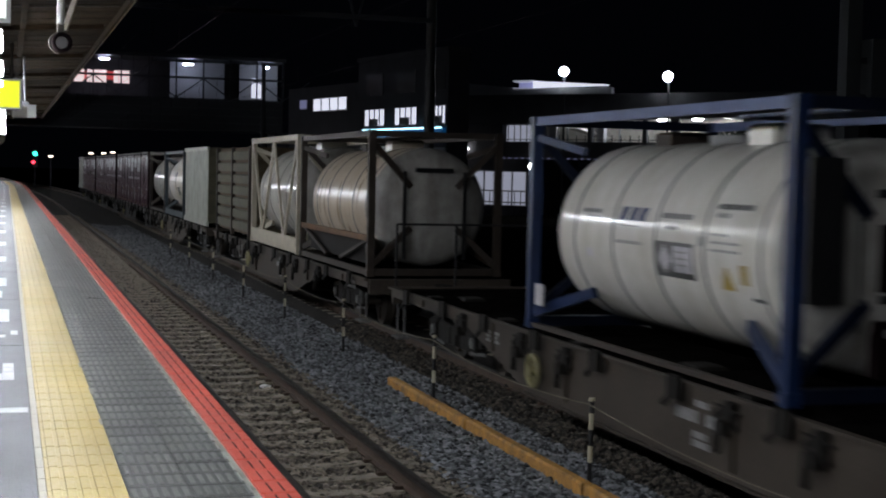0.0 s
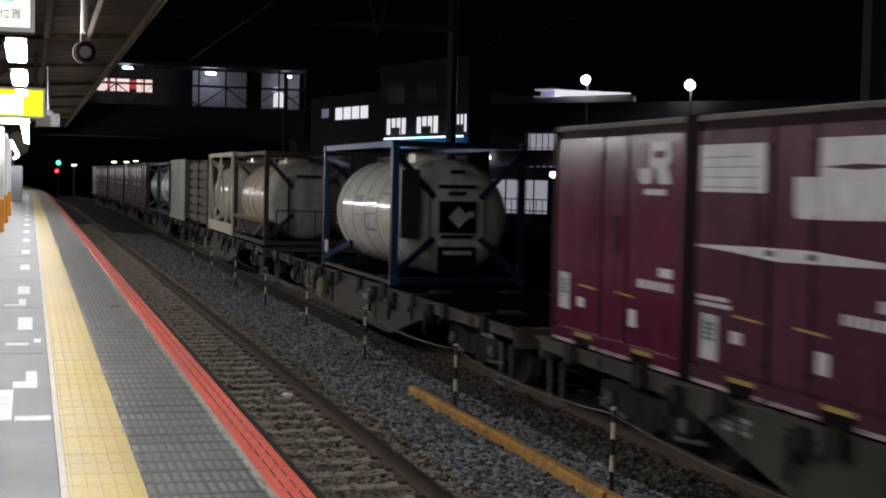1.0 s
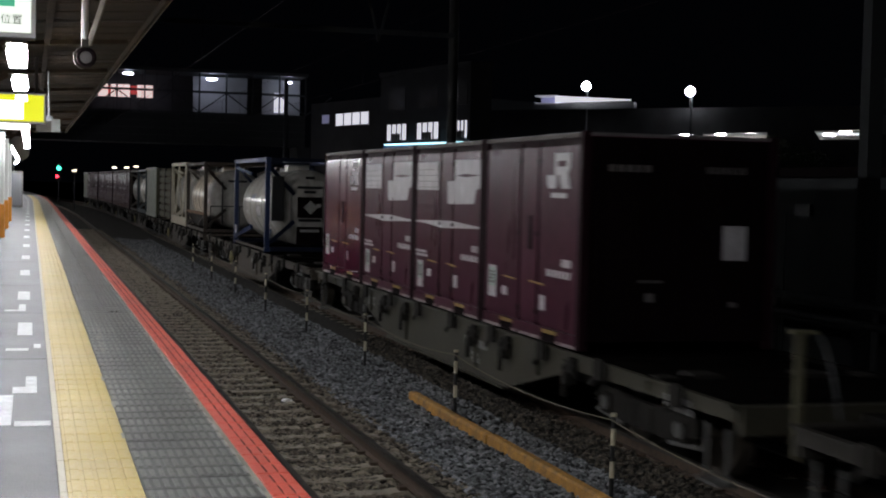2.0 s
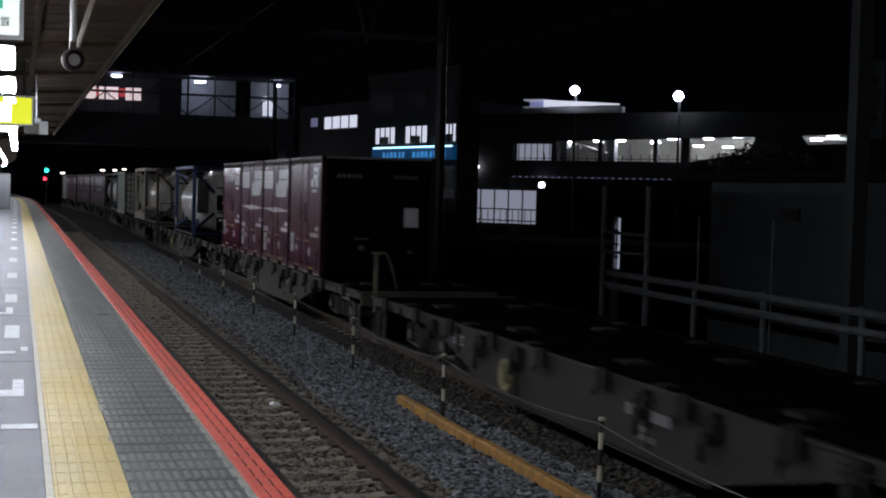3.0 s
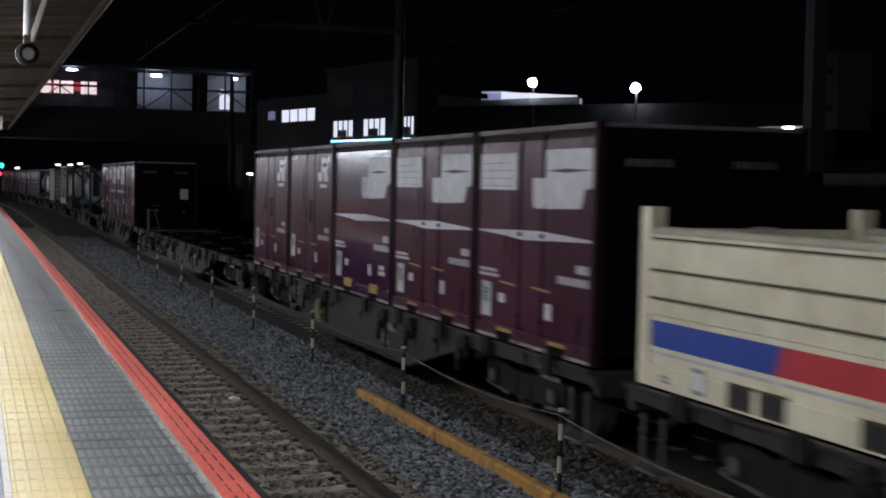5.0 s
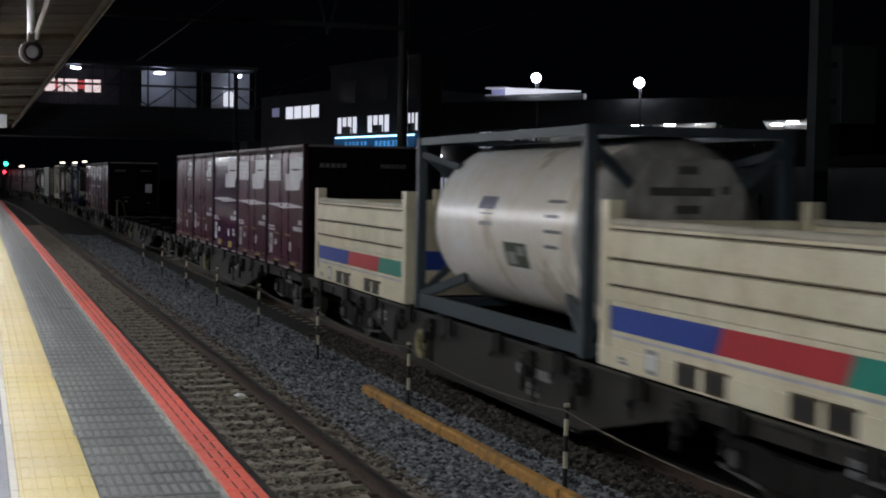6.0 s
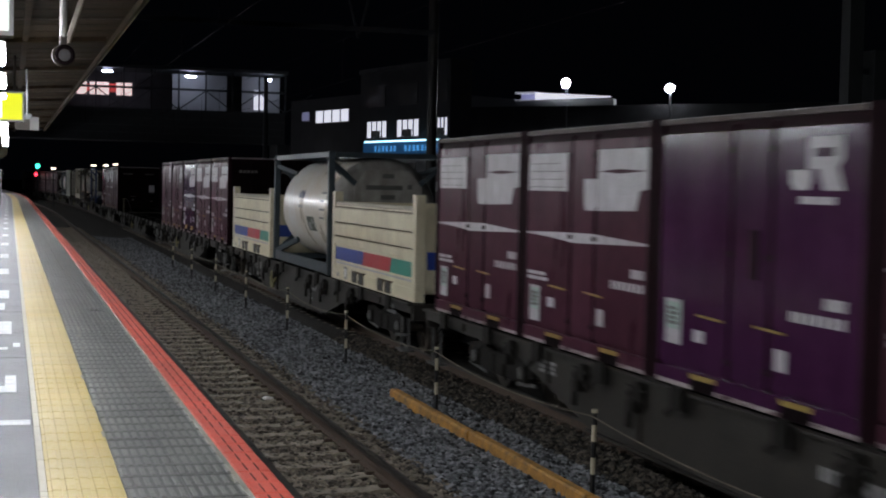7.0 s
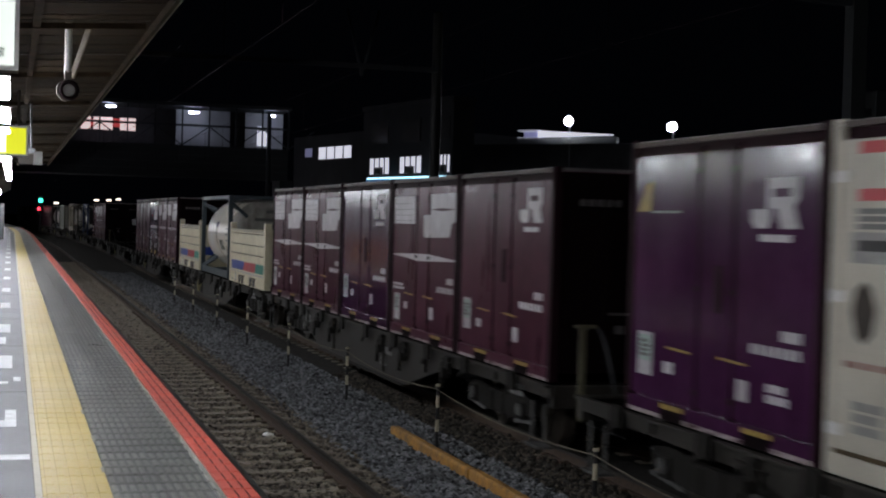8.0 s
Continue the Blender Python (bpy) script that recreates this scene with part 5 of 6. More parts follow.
def build_train():
    """All wagons and loads with their place along the train at the clip's start."""
    cars = []
    grey = flat_wagon(WAGON_GREY, "grey steel container flat wagon rolling on the track")
    brown = flat_wagon(WAGON_BROWN, "brown steel container flat wagon rolling on the track", 2.75, -1.3)
    olive = flat_wagon(WAGON_OLIVE, "olive grey container flat wagon rolling on the track", 0)
    plain = flat_wagon(WAGON_GREY, "dark grey container flat wagon rolling on the track", 0)
    posted = flat_wagon(WAGON_GREY, "grey container flat wagon with an upright post at its end", post=True)
    centres = ((33.3, brown), (12.75, brown), (113.9, grey), (94.0, grey), (74.1, grey), (54.2, brown),
               (-7.15, olive), (-27.1, posted), (-47.0, grey), (-66.75, grey), (-86.55, plain), (-106.4, posted))
    used = set()
    for y, w in centres:
        ob = w if w.name not in used else copy_thing(w, pose(0, 0, 0))
        used.add(w.name)
        cars.append((ob, y, RAIL_Z))
    wide = maroon_container("wide", MAROON, "maroon freight container with a large white emblem and stripe")
    wide_p = maroon_container("plain", PURPLE, "purple freight container with a large white emblem and stripe")
    small = maroon_container("small", MAROON, "maroon freight container with a small white emblem")
    small_p = maroon_container("small", PURPLE, "purple freight container with a small white emblem")
    tall_p = maroon_container("small", PURPLE, "tall purple freight container with a small white emblem", 2.68, True)
    small_c = maroon_container("small", CRIMSON, "crimson freight container with a small white emblem")
    kinds = {"W": wide, "w": wide_p, "S": small, "s": small_p, "t": tall_p, "R": small_c}
    first = set()

    def row(lead, text, pitch=3.73):
        for k, ch in enumerate(text):
            if ch == " ":
                continue
            ob = kinds[ch] if ch not in first else copy_thing(kinds[ch], pose(0, 0, 0))
            first.add(ch)
            cars.append((ob, lead - pitch * k - 1.865, DECK_Z))
    row(2.23, "RWWS")
    row(-37.67, "SSwWW")
    row(-77.22, "WWsWS")
    row(-97.93, "t")
    row(83.4, "WSWWS")
    row(103.3, "SWSWW")
    row(119.6, "WSSW")
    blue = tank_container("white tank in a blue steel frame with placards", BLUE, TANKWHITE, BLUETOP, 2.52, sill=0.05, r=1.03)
    dim = tank_container("white tank in a dark weathered steel frame", DARKFRAME, TANKWHITE, DARKFRAME, marks="few")
    slate = tank_container("white tank with brown stains in a slate grey steel frame", GREYFRAME, TANKRUST, GREYFRAME, marks="few", sill=0.2, bands=False)
    stained = tank_container("rust-stained white tank in a dark rusty frame", DARKFRAME, TANKBEIGE, DARKFRAME, 2.55, marks="skirt", r=1.06)
    lattice = tank_container("white tank in a beige lattice frame", BEIGE, TANKWHITE, BEIGE, 2.6, marks="", lattice=True)
    cars.append((blue, 13.18, DECK_Z))
    cars.append((slate, -66.78, DECK_Z))
    cars.append((stained, 27.2, DECK_Z))
    cars.append((lattice, 33.6, DECK_Z))
    cars.append((copy_thing(slate, pose(0, 0, 0)), 54.6, DECK_Z))
    cars.append((dim, 60.9, DECK_Z))
    cream = cream_container()
    cars.append((cream, -60.28, DECK_Z))
    cars.append((copy_thing(cream, pose(0, 0, 0)), -73.18, DECK_Z))
    cars.append((board_container(), 40.0, DECK_Z))
    corr = corrugated_container()
    cars.append((corr, 48.2, DECK_Z))
    cars.append((copy_thing(corr, pose(0, 0, 0)), 122.8, DECK_Z))
    cars.append((white_container(), -103.54, DECK_Z))
    return cars


# ---- the far side: bridge, buildings, lamps ----
def wall_frame(x, y, angle):
    """A frame whose x axis runs along a wall, angle degrees left of the line's direction; +y is behind the wall."""
    a = radians(angle)
    along = Vector((-math.sin(a), math.cos(a), 0))
    back = Vector((along.y, -along.x, 0))
    m = Matrix.Identity(4)
    m.col[0][:3], m.col[1][:3], m.col[2][:3], m.col[3][:3] = along, back, (0, 0, 1), (x, y, 0)
    return m


def lit_window(parent, u0, u1, z0, z1, material, panes=3, y=-0.02, name="window"):
    w = part(name, Geo().box(u0, u1, y, y + 0.02, z0, z1), material, parent, "lit window")
    for k in range(panes + 1):
        u = u0 + (u1 - u0) * k / panes
        part("mullion", Geo().box(u - 0.06, u + 0.06, y - 0.05, y - 0.002, z0, z1), BLACK, w)
    part("sill", Geo().box(u0 - 0.1, u1 + 0.1, y - 0.1, y - 0.002, z0 - 0.1, z0), BLACK, w)
    return w


def build_bridge():
    b = tagged(new("footbridge"), "dark covered footbridge over the tracks with lit windows", "bridge")
    b.matrix_basis = pose(0, 130, 0)
    part("girder", Geo().box(-12, 24, 0, 5, 5.1, 7.9), STEELDARK, b)
    part("girder_flange", Geo().box(-12, 24, -0.2, 0, 5.1, 5.3).box(-12, 24, -0.2, 0, 7.75, 7.95), STEELDARK, b)
    part("roof", Geo().box(-12, 24.2, -0.3, 5.3, 11.45, 11.75), STEELDARK, b)
    part("back_wall", Geo().box(-12, 24, 4.9, 5, 7.9, 11.45), FACADE, b)
    for z in (5.75, 6.4, 7.05):
        part("girder_rib", Geo().box(-12, 24, -0.08, -0.002, z, z + 0.09), FACADE, b)
    part("handrail", Geo().box(-12, 24, -0.12, 0, 9.65, 9.85), STEELDARK, b)
    for k in range(16):
        x = -12 + 2.4 * k
        part("post", Geo().box(x - 0.07, x + 0.07, -0.1, 0.02, 7.9, 11.45), STEELDARK, b)
        part("truss_bar", Geo().bar((x, -0.06, 7.95 if k % 2 else 9.7), (x + 2.4, -0.06, 9.7 if k % 2 else 7.95), 0.1), STEELDARK, b)
    for x in (-2.0, 24.0):
        part("pier", Geo().box(x - 0.6, x + 0.6, 0.5, 4.5, -1.75, 5.1), STEELDARK, b)
    part("lit_panel", Geo().box(14.1, 19.0, 2.4, 2.5, 7.9, 11.3), FACADE_PALE, b, "pale wall under a lamp")
    part("lit_panel", Geo().box(20.4, 23.9, 2.4, 2.5, 7.9, 11.3), FACADE_PALE, b, "pale wall under a lamp")
    for x0, x1 in ((4.5, 5.5), (5.65, 6.5), (6.75, 8.4), (9.05, 10.4)):
        part("lit_panel", Geo().box(x0, x1, 1.2, 1.3, 9.1, 10.2), PINK, b, "lit notice panel")
    part("notice_band", Geo().box(4.5, 10.3, 1.1, 1.15, 9.74, 9.86), WINDOW_RED, b, "red notice band")
    part("notice_band", Geo().box(8.42, 9.03, 1.1, 1.15, 9.35, 10.1), WINDOW_RED, b)
    part("notice_band", Geo().box(6.52, 6.73, 1.1, 1.15, 9.3, 10.0), WINDOW_RED, b)
    for x0, x1, z in ((7.8, 8.6, 11.1), (15.1, 15.95, 10.9), (22.2, 22.8, 10.9)):
        part("ceiling_lamp", Geo().box(x0, x1, 0.6, 0.8, z, z + 0.13), BRIDGE_LAMP, b, "lit ceiling lamp")
    part("bright_strip", Geo().box(21.3, 22.3, 1.0, 1.1, 8.2, 9.6), WINDOW_LIT, b, "lit doorway")
    part("door_lamp", Geo().box(21.3, 21.7, 0.9, 1.0, 9.8, 9.98), WINDOW_LIT, b, "lit lamp over the doorway")
    m = tagged(new("overhead_mast"), "dark catenary mast standing before the bridge", "mast")
    m.matrix_basis = pose(21.2, 124, -1.75)
    part("shaft", Geo().rod((0, 0, 0), (0, 0, 12.5), 0.25, 10, 0.18), STEELDARK, m)
    for x, z, s in ((4.09, 2.45, 0.14), (7.85, 2.85, 0.13), (9.03, 2.88, 0.13), (9.94, 3.0, 0.13)):
        l = tagged(new("yard_lamp"), "small white yard lamp on a thin pole far along the line", "lamp", "yard lamps")
        l.matrix_basis = pose(x, 144, -1.75)
        top = z + 1.75
        part("pole", Geo().rod((0, 0, 0), (0, 0, top), 0.05, 8), STEELDARK, l)
        part("head", Geo().slab(-0.22, 0.22, -0.15, 0.15, top, top + s, 0.04), YARD_LAMP, l, "lit lamp head")


def build_sign_building():
    b = tagged(new("office_building"), "dark office building with three lit windows and a blue sign", "building")
    b.matrix_basis = wall_frame(27, 95, 12)
    part("wall", Geo().box(-4.0, 9.8, 0, 1.6, -1.75, 9.8), FACADE, b)
    part("parapet", Geo().box(-4.1, 9.9, -0.1, 1.7, 9.8, 10.1), FACADE, b)
    for u0, u1 in ((5.25, 8.57), (0.3, 3.7), (-3.78, -1.75)):
        lit_window(b, u0, u1, 5.07, 6.23, WINDOW_LIT, 4)
        c = u0 + (u1 - u0) * 0.45
        part("window_unit", Geo().box(c - 0.5, c + 0.5, -0.3, -0.08, 5.07, 5.55), BLACK, b, "dark unit at the window")
    s = part("sign_board", Geo().box(-3.86, 8.45, -0.35, -0.02, 3.86, 4.76), SIGN_BLUE, b, "blue lit sign board")
    part("sign_lamp", Geo().box(-3.86, 8.1, -0.42, -0.36, 4.7, 4.8), SIGN_BAR, s, "white light bar")
    for k in range(14):
        u = 6.6 - 0.62 * k - (1.0 if k > 5 else 0)
        small = 0.06 * (k < 6)
        for z in (4.06, 4.2, 4.34):
            part("sign_letter", Geo().box(u - 0.44 + small, u - 0.12 * (k % 3 == 1) * (z > 4.1), -0.37, -0.352, z, z + 0.075), SIGN_TEXT, s, "pale letter bar")
        part("sign_letter", Geo().box(u - 0.3 + 0.1 * (k % 2), u - 0.22 + 0.1 * (k % 2), -0.371, -0.353, 4.04, 4.44 - small), SIGN_TEXT, s, "pale letter bar")
    part("pale_wall", Geo().box(-3.95, 9.75, -0.15, -0.005, 1.3, 3.45), FACADE_PALE, b, "pale wall panel")
    for u0, u1 in ((0.46, 3.9), (5.5, 9.0), (-3.8, -1.4)):
        w = part("dark_window", Geo().box(u0, u1, -0.2, -0.152, 2.0, 3.2), GLASS_DARK, b, "unlit window")
        part("mullion", Geo().box(u0 + (u1 - u0) / 2 - 0.05, u0 + (u1 - u0) / 2 + 0.05, -0.24, -0.201, 2.0, 3.2), BLACK, w)
        part("sill", Geo().box(u0 - 0.1, u1 + 0.1, -0.28, -0.2, 1.92, 1.995), FACADE, w)
    for u0, u1 in ((5.6, 8.4), (0.6, 3.4), (-3.6, -1.6)):
        part("dark_window", Geo().box(u0, u1, -0.04, -0.002, 7.3, 8.8), GLASS_DARK, b, "unlit window")
    part("awning", Geo().prism([(-1.3, 1.28), (-0.2, 1.36), (-0.2, 0.75), (-0.3, 0.75), (-1.3, 1.1)], "x", -1.2, 5.2), BLACK, b, "dark awning over the shop")
    lit_window(b, -0.05, 4.8, -1.75, 0.62, SHOP_LIT, 4, -0.04, "shop_window")
    lit_window(b, 5.1, 9.7, -0.95, 0.34, SHOP_LIT, 4, -0.04, "shop_window")
    for u0, u1, z0, z1 in ((6.9, 8.2, -0.95, -0.2), (7.25, 7.85, -0.2, 0.1), (1.2, 1.9, -1.7, -0.6), (3.0, 3.3, -1.7, 0.2)):
        part("display", Geo().slab(u0, u1, -0.2, -0.1, z0, z1, 0.04), FACADE, b, "dark display in the shop window")
    for k in range(3):
        part("rail", Geo().bar((-1.2, -1.4, -1.3 + 0.45 * k), (11.5, -1.4, -1.3 + 0.45 * k), 0.07), BLACK, b)
    for k in range(12):
        part("rail_post", Geo().bar((-1.2 + 1.1 * k, -1.4, -1.75), (-1.2 + 1.1 * k, -1.4, -0.3), 0.07), BLACK, b)
    w = tagged(new("low_office"), "dark low office with one lit window", "building")
    w.matrix_basis = wall_frame(27, 95, 12)
    part("wall", Geo().box(9.95, 24, 0.4, 9, -1.75, 8.4), FACADE, w)
    lit_window(w, 12.53, 18.91, 6.45, 7.4, WINDOW_LIT, 4, 0.38)
    part("small_window", Geo().box(20.2, 21.6, 0.36, 0.38, 6.7, 7.4), WINDOW_DIM, w, "dim window")


def build_street():
    for x, y, z, r in ((23.84, 112, 0.81, 0.26), (25.76, 112, 0.76, 0.22), (20.66, 112, 2.29, 0.12), (21.86, 112, 2.54, 0.12)):
        l = tagged(new("street_lamp"), "small white street lamp beside the dark offices", "lamp", "street lamps")
        l.matrix_basis = pose(x, y, -1.75)
        part("pole", Geo().rod((0, 0.2, 0), (0, 0.2, z + 1.75), 0.06, 8), STEELDARK, l)
        part("head", Geo().slab(-1.6 * r, 1.6 * r, -0.1, 0.25, z + 1.75 - r / 2, z + 1.75 + r / 2, 0.04), LAMP_SMALL, l, "lit lamp head")


def build_garage():
    b = tagged(new("parking_building"), "two-storey parking building with lit open deck", "building")
    b.matrix_basis = wall_frame(43.2, 111.6, 40)
    part("parapet", Geo().prism([(-26, 6.76), (5.0, 6.03), (9.1, 5.96), (9.1, 8.45), (-26, 8.45)], "y", -0.3, 0.1), FACADE, b)
    part("coping", Geo().box(-5.5, 9.1, -0.4, 0.1, 8.45, 8.95), FACADE_PALE, b, "pale coping")
    part("deck_front", Geo().box(-26, 5.0, -0.3, 0.1, 3.1, 4.55), FACADE, b)
    part("deck_floor", Geo().box(-26, 5.0, 0.1, 14, 4.3, 4.5), CONCRETE, b)
    part("roof_slab", Geo().box(-26, 9.1, 0.101, 14, 6.8, 7.0), CONCRETE, b)
    part("side_wall", Geo().box(4.9, 9.1, -0.28, 14, -1.75, 5.95), FACADE, b)
    part("back_wall", Geo().box(-26, 5.0, 7.8, 8, 4.5, 6.8), PALEPOLE, b)
    for u, d in ((4.85, 0.12), (0.85, 0.16), (-3.5, 0.16), (-8.4, 0.16), (-11.0, 0.36), (-17.0, 0.3)):
        part("pillar", Geo().box(u - d, u + d, -0.2, 0.09, 4.551, 6.03 + 0.0236 * (5 - u)), STEELDARK, b)
    part("end_wall", Geo().box(-26.3, -26.001, -0.36, 14, -1.75, 8.45), FACADE, b)
    # Added cover: blocks the deck's light where dark trees hide the opening.
    part("ramp_wall", Geo().prism([(-11.4, 4.551), (-16.2, 5.3), (-17.0, 6.62), (-20.4, 6.66), (-20.9, 5.95), (-24.0, 6.0), (-24.4, 6.7), (-26, 6.74), (-26, 4.551)], "y", -0.36, -0.305), FACADE, b, "added dark cover over the lit deck's right end")
    for u in (0.3, -4.1):
        part("inner_column", Geo().box(u - 0.3, u + 0.3, 0.6, 1.2, 4.5, 6.8), FACADE_PALE, b, "pale inner column")
    # Pale bay wall made to glow, since the deck lamps stand behind it.
    scr = part("lit_screen", Geo().box(1.3, 4.7, 0.5, 0.56, 4.55, 5.95), WINDOW_MID, b, "pale bay panel glowing in place of lamplight")
    for k in range(6):
        part("screen_bar", Geo().box(1.5 + 0.6 * k, 1.56 + 0.6 * k, 0.44, 0.498, 4.55, 5.95), STEELDARK, scr)
    part("rail", Geo().bar((5.0, -0.4, 4.72), (-14, -0.4, 4.72), 0.06), STEELDARK, b)
    for z in (6.45, 6.62):
        part("ceiling_beam", Geo().bar((4.5, 3.0 if z > 6.5 else 1.6, z), (-25, 3.0 if z > 6.5 else 1.6, z), 0.2, 0.16), FACADE_PALE, b, "pale ceiling beam")
    for k, (u, d, z) in enumerate(((0.2, 0.9, 6.05), (-1.6, 3.2, 6.25), (-4.7, 1.0, 6.2), (-6.6, 3.6, 6.2), (-9.3, 1.2, 6.35), (-10.0, 4.6, 5.95), (-12.2, 1.4, 6.4), (-12.4, 5.0, 5.9), (-14.6, 1.6, 6.45), (-15.6, 4.6, 6.0), (-17.8, 2.4, 6.3), (-21.0, 1.2, 6.35), (-22.3, 1.0, 6.55), (-23.9, 0.9, 6.3))):
        part("deck_lamp", Geo().box(u - 0.4, u + 0.4, d, d + 0.15, z, z + 0.09), GARAGE_LAMP, b, "lit tube lamp")
    part("ramp", Geo().bar((0.5, 2.4, 6.1), (-3.9, 2.4, 4.9), 1.4, 0.25), CONCRETE, b)
    # Roof house edges and wall give off light of their own.
    part("roof_house", Geo().box(1.7, 3.6, -0.55, 2.0, 8.95, 9.0).box(1.7, 3.6, -0.55, 2.0, 9.5, 9.62), WINDOW_MID, b, "lit roof house edges")
    part("roof_house_wall", Geo().box(1.7, 3.6, 0.5, 0.6, 9.0, 9.5), WINDOW_DIM, b, "dim lit roof house")
    # No lamp: this edge glows to imitate the flood lamps' light on it.
    part("roof_edge", Geo().prism([(1.65, 8.98), (1.65, 9.55), (-5.3, 9.16), (-5.3, 9.06), (-0.5, 9.0)], "y", -0.6, -0.5), WINDOW_LIT, b, "roof edge glowing to imitate lamplight")
    part("roof_ramp", Geo().prism([(9.1, 8.96), (9.1, 9.5), (7.0, 9.35), (3.7, 9.05), (3.7, 8.96)], "y", -0.45, -0.2), FACADE_PALE, b, "pale sloping roof parapet")
    for k in range(6):
        part("deck_post", Geo().box(3.9 - 2.4 * k, 4.05 - 2.4 * k, 1.0, 1.15, 4.5, 6.0), FACADE_PALE, b, "pale deck post")
    lit_window(b, 2.1, 9.0, -0.8, 2.0, WINDOW_MID, 5, -0.45, "stair_window")
    for z in (-0.55, 0.4):
        part("balcony_rail", Geo().bar((1.0, -1.2, z), (9.0, -1.2, z), 0.1), BLACK, b)
    for k in range(14):
        part("baluster", Geo().bar((1.0 + 0.6 * k, -1.2, -1.6), (1.0 + 0.6 * k, -1.2, 0.4), 0.05), BLACK, b)
    part("door_lamp", Geo().rod((8.15, -0.7, 3.9), (8.15, -0.5, 3.9), 0.3, 14), LAMP_SMALL, b, "round lit lamp")
    part("door_lamp", Geo().rod((1.6, -0.7, 2.5), (1.6, -0.5, 2.5), 0.26, 14), LAMP_SMALL, b, "round lit lamp")
    for k in range(24):
        part("edge_light", Geo().box(4.35 - 0.62 * k, 4.6 - 0.62 * k, -0.36, -0.31, 3.12, 3.2), WINDOW_DIM, b, "small lit lamp")
    for k in range(18):
        part("rail_post", Geo().box(1.5 - 0.8 * k, 1.56 - 0.8 * k, -0.45, -0.38, 4.55, 5.1), STEELDARK, b)
    for u, d, z in ((-1.17, 2.0, 10.25), (-10.4, 2.0, 9.65)):
        l = tagged(new("flood_lamp"), "bright white flood lamp on a pole above the parking deck", "lamp", "flood lamps")
        l.matrix_basis = wall_frame(43.2, 111.6, 40) @ pose(u, d * 0 - 0.6, -1.75)
        part("pole", Geo().rod((0, 0.3, 0), (0, 0.3, z + 1.75), 0.1, 8), STEELDARK, l)
        part("head", Geo().rod((0, 0, z + 1.75), (0, 0.25, z + 1.85), 0.33, 16), LAMP_LIT, l, "glaring lamp head")


def build_near_side():
    s = tagged(new("trackside_shed"), "dim grey wall of a low building beyond the tracks", "building")
    part("wall", Geo().box(15.5, 24, 15, 30.4, -1.75, 2.1), DARKWALL, s)
    part("roof", Geo().box(15.2, 24.3, 14.8, 30.6, 2.1, 2.3), NEAR_BLACK, s)
    part("vent", Geo().box(15.42, 15.5, 26.4, 27.0, 1.3, 1.55), BLACK, s)
    for y in (24.5, 20.4):
        part("downpipe", Geo().rod((15.44, y, -1.7), (15.44, y, 2.1), 0.05, 8), PIPE, s)
    f = tagged(new("pipe_barrier"), "grey steel pipe barrier beyond the tracks", "barrier")
    for z in (-0.05, -0.36):
        part("pipe", Geo().rod((13, 12, z), (13, 30.5, z), 0.07, 10), PIPE, f)
    for y in (13.2, 16.4, 20.2, 23.4, 26.2, 28.5):
        part("post", Geo().rod((13.05, y, -1.75), (13.05, y, 0.05), 0.06, 8), PIPE, f)
    for y in (30.9, 28.4):
        p = tagged(new("steel_post"), "slim grey steel post beyond the tracks", "post", "steel posts")
        p.matrix_basis = pose(13.4, y + 0.9, -1.75)
        part("shaft", Geo().rod((0, 0, 0), (0, 0, 3.7), 0.07, 8), PIPE, p)
    g = tagged(new("post_rail"), "grey steel rails joining two posts beyond the tracks", "rail")
    for z in (-0.35, 0.4, 0.85):
        part("rail", Geo().rod((13.4, 29.37, z), (13.4, 31.73, z), 0.035, 8), PIPE, g)
    l = tagged(new("strip_light"), "upright lit strip on a post beyond the tracks", "lamp")
    l.matrix_basis = pose(13.6, 31.4, -1.75)
    part("strip", Geo().box(-0.02, 0.02, -0.1, -0.04, 1.75, 2.95), WINDOW_MID, l, "lit strip")
    part("strip", Geo().box(-0.02, 0.02, 0.03, 0.1, 1.75, 2.85), WINDOW_MID, l, "lit strip")
    for z in (2.0, 2.3, 2.62):
        part("strip_bar", Geo().box(-0.04, -0.021, -0.11, 0.105, z, z + 0.05), BLACK, l)
    part("strip_bar", Geo().box(-0.04, -0.021, -0.04, 0.03, 1.7, 2.99), BLACK, l)
    part("post", Geo().box(-0.08, 0.08, 0.11, 0.16, 0, 3.0), STEELDARK, l)
    for y in (26.6, 23.6, 20.9, 18.3):
        p = tagged(new("thin_pole"), "thin pale pole standing behind the pipe barrier", "pole", "thin poles")
        p.matrix_basis = pose(13.3, y, -1.75)
        part("shaft", Geo().rod((0, 0, 0), (0, 0, 3.1), 0.018, 6), PIPE, p)
    m = tagged(new("overhead_mast"), "grey square catenary mast beyond the tracks", "mast")
    m.matrix_basis = pose(13.1, 20.6, -1.75)
    part("shaft", Geo().slab(-0.13, 0.13, -0.13, 0.13, 0, 8, 0.02), DARKWALL, m)
    part("arm", Geo().bar((0.1, 0, 7.2), (-6.2, 0, 7.4), 0.12), STEELDARK, m)
    part("switch_box", Geo().slab(0.3, 0.95, -0.2, 0.25, 4.5, 5.8, 0.03), DARKWALL, m, "grey switch box")
    part("box_bracket", Geo().box(0.131, 0.299, -0.05, 0.05, 4.8, 4.9).box(0.131, 0.299, -0.05, 0.05, 5.4, 5.5), STEELDARK, m)
    m = tagged(new("overhead_mast"), "tall black catenary mast with a cross beam over the tracks", "mast")
    m.matrix_basis = pose(17.5, 60, -1.75)
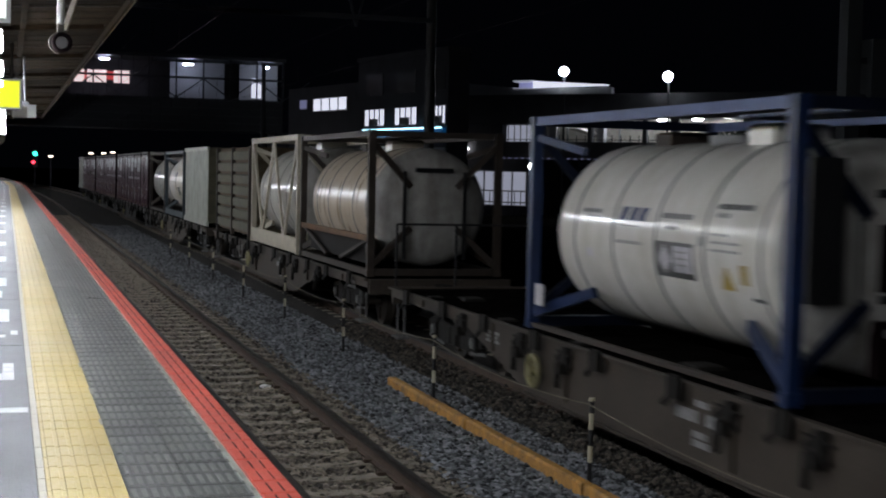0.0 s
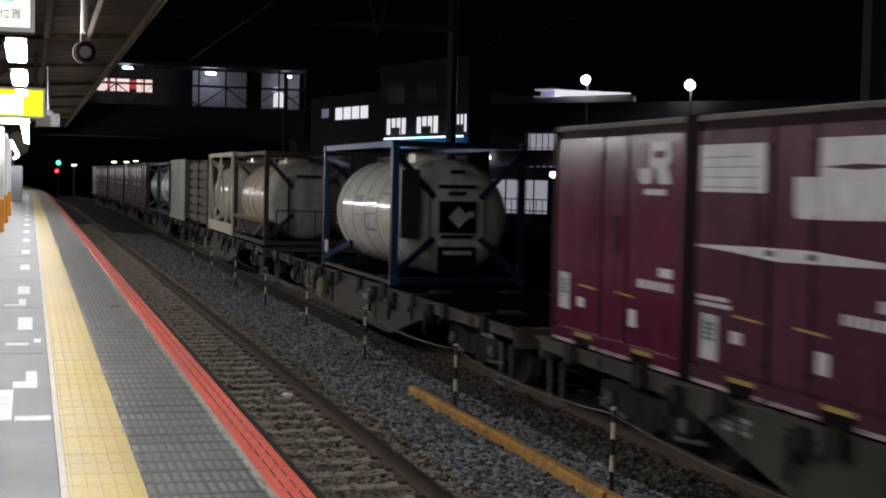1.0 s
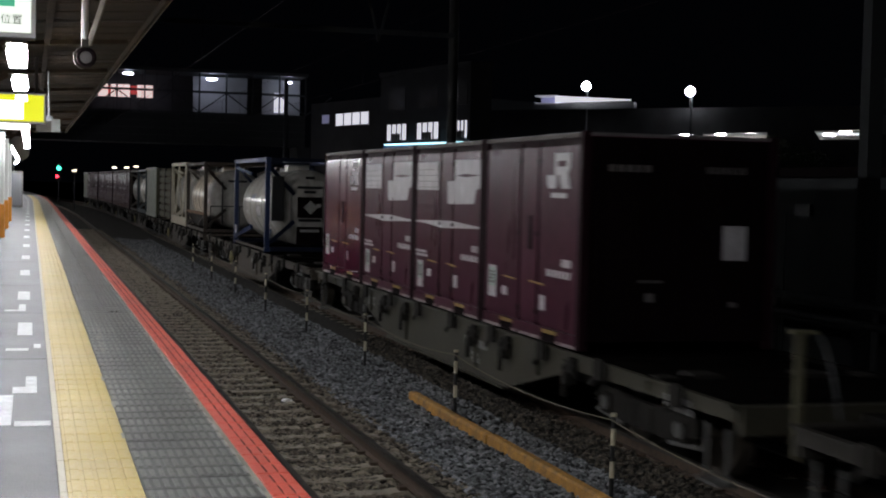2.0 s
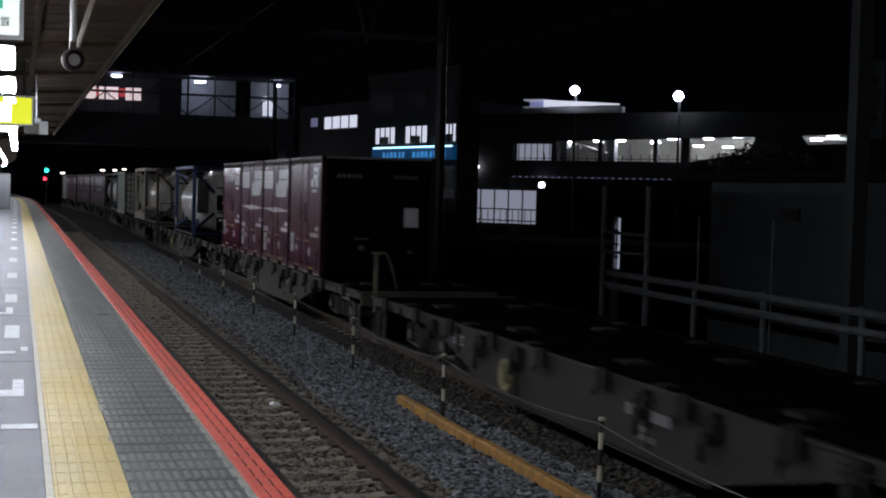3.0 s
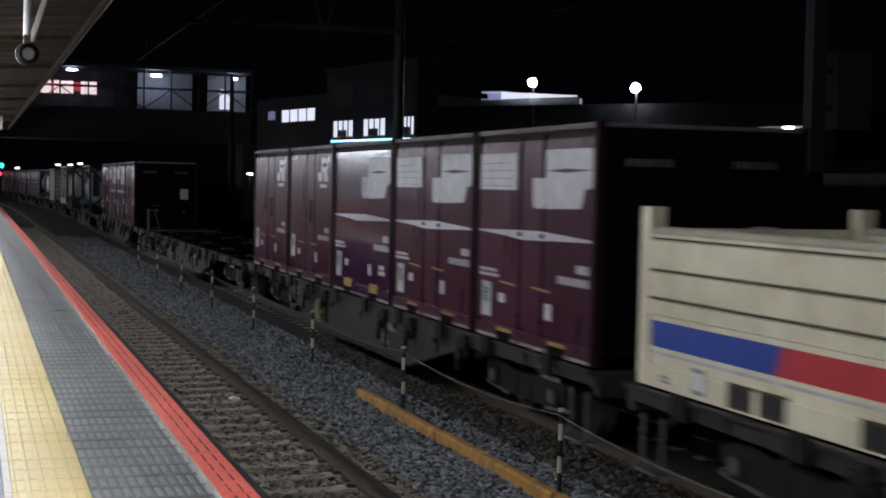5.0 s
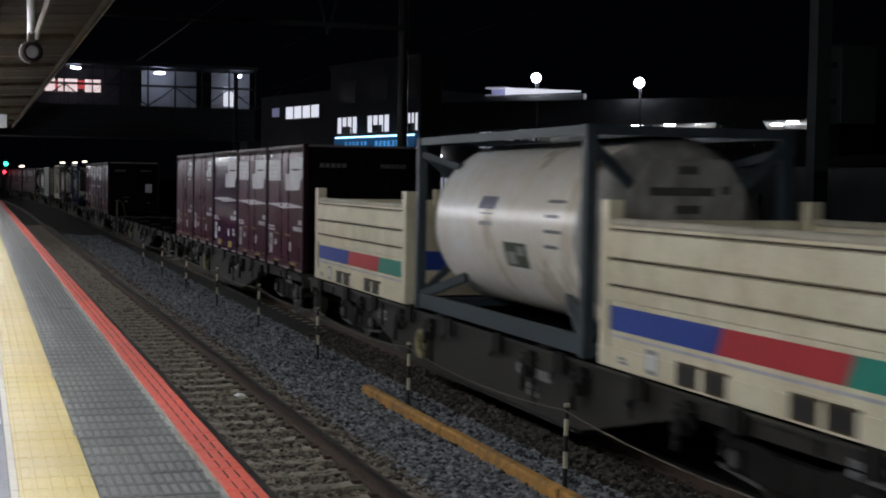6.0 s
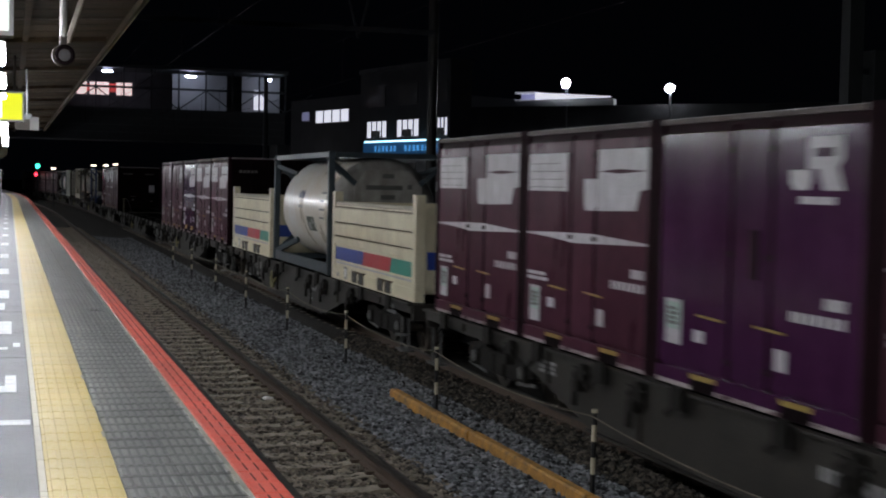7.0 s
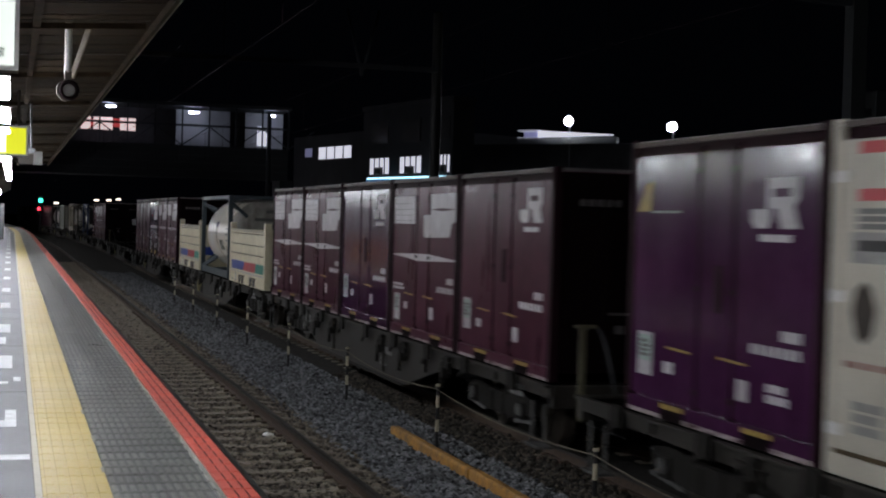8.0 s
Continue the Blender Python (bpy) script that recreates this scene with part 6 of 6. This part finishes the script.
    part("shaft", Geo().rod((0, 0, 0), (0, 0, 12.5), 0.24, 14, 0.2), BLACK, m)
    part("cross_beam", Geo().bar((0, -0.3, 10.0), (-19, -0.3, 10.0), 0.14, 0.2), STEELDARK, m)
    part("bracket", Geo().bar((-3.4, -0.3, 9.6), (-4.1, -0.3, 12.4), 0.09).bar((-3.4, -0.3, 9.6), (-2.7, -0.3, 12.4), 0.09), STEELDARK, m, "forked hanger")
    for x in (TRACK_1, TRACK_2):
        w = tagged(new("overhead_wire"), "thin dark contact and catenary wires over the track", "wire", "overhead wires")
        for z, name in ((4.0, "contact_wire"), (4.95, "catenary_wire")):
            part(name, Geo().rod((x, -20, z), (x, 120, z), 0.004, 5, caps=False), NEAR_BLACK, w)
        for k in range(28):
            part("dropper", Geo().rod((x, -18 + 5 * k, 4.0), (x, -18 + 5 * k, 4.95), 0.005, 4, caps=False), NEAR_BLACK, w)


def build_tree():
    """A leafy crown of many small leaves on a forked trunk, standing before the parking deck."""
    t = tagged(new("tree"), "dark leafy tree before the lit parking deck", "tree")
    t.matrix_basis = wall_frame(43.2, 111.6, 40) @ pose(-18.6, -4.0, -1.75)
    g = Geo().rod((0, 0, 0), (0.1, 0, 4.2), 0.2, 10, 0.12, caps=False)
    tips = ((-1.9, 0.3, 6.4), (1.6, -0.2, 6.6), (0.3, 0.6, 7.2), (-0.8, -0.5, 6.9), (2.9, 0.2, 6.2), (-3.0, 0.0, 6.1))
    for p in tips:
        g.rod((0.1, 0, 4.1), p, 0.09, 7, 0.03, caps=False)
    part("trunk", g, DARKFRAME, t, "dark bark")
    rng = random.Random(8)
    g = Geo()
    for k in range(2600):
        p = tips[k % 6]
        r = 1.25 * rng.random() ** 0.5
        a, b = rng.uniform(0, 6.28), rng.uniform(-1.3, 1.3)
        c = Vector((p[0] + r * math.cos(a) * math.cos(b), p[1] + r * math.sin(a) * math.cos(b), p[2] - 0.15 + 0.75 * r * math.sin(b)))
        u = Vector((rng.uniform(-1, 1), rng.uniform(-1, 1), rng.uniform(-1, 1))).normalized() * rng.uniform(0.09, 0.17)
        v = u.cross(Vector((rng.uniform(-1, 1), rng.uniform(-1, 1), rng.uniform(-1, 1)))).normalized() * 0.06
        g.add([c - u, c + v, c + u, c - v], [(0, 1, 2, 3)])
    tagged(part("crown", g, LEAF, t, "dark small leaves"), kind="stuff")


build_ground()
build_platform()
build_canopy()
build_lights()
build_signs()
build_bridge()
build_sign_building()
build_street()
build_garage()
build_near_side()
build_tree()
build_fence()
TRAIN = build_train()
stones("ballast_stones_grey", "grey crushed ballast stones beside the track", STONE_GREY, [(4.1, 5.9, 8, 17, 900), (4.1, 5.9, 17, 36, 480), (4.1, 5.9, 36, 75, 170)], 3)
stones("ballast_stones_brown", "rusty brown ballast stones between the sleepers", STONE_BROWN, [(1.6, 4.2, 9, 19, 560), (1.6, 4.2, 19, 34, 330), (1.6, 4.2, 34, 70, 120)], 4)
stones("ballast_stones_oily", "dirty ballast stones under the freight track, darkened for shade", STONE_DARK, [(5.9, 6.75, 9, 27, 430)], 5)
build_track("platform_track", TRACK_1, "single rusty railway track beside the platform")
build_track("freight_track", TRACK_2, "railway track carrying the freight train")
build_tiles()

SPEED = 13.92


def motions():
    rows = [0.5 * k for k in range(17)]
    for ob, y0, z in TRAIN:
        path = []
        for t in rows:
            y = y0 + SPEED * t
            turn = math.degrees(math.atan(BEND * max(0.0, y - BEND_Y)))
            path.append((t, pose(TRACK_2 + bend(y), y, z, 0, 0, turn)))
        walk(ob, path)
        if ob.name.startswith("flat_wagon"):
            for b in ob.children:
                for wheels in b.children:
                    if wheels.name.startswith("wheelset"):
                        at = wheels.matrix_basis.translation.copy()
                        walk(wheels, [(k / FPS, pose(at.x, at.y, at.z, -math.degrees(SPEED * k / FPS / 0.43))) for k in range(241)])


motions()
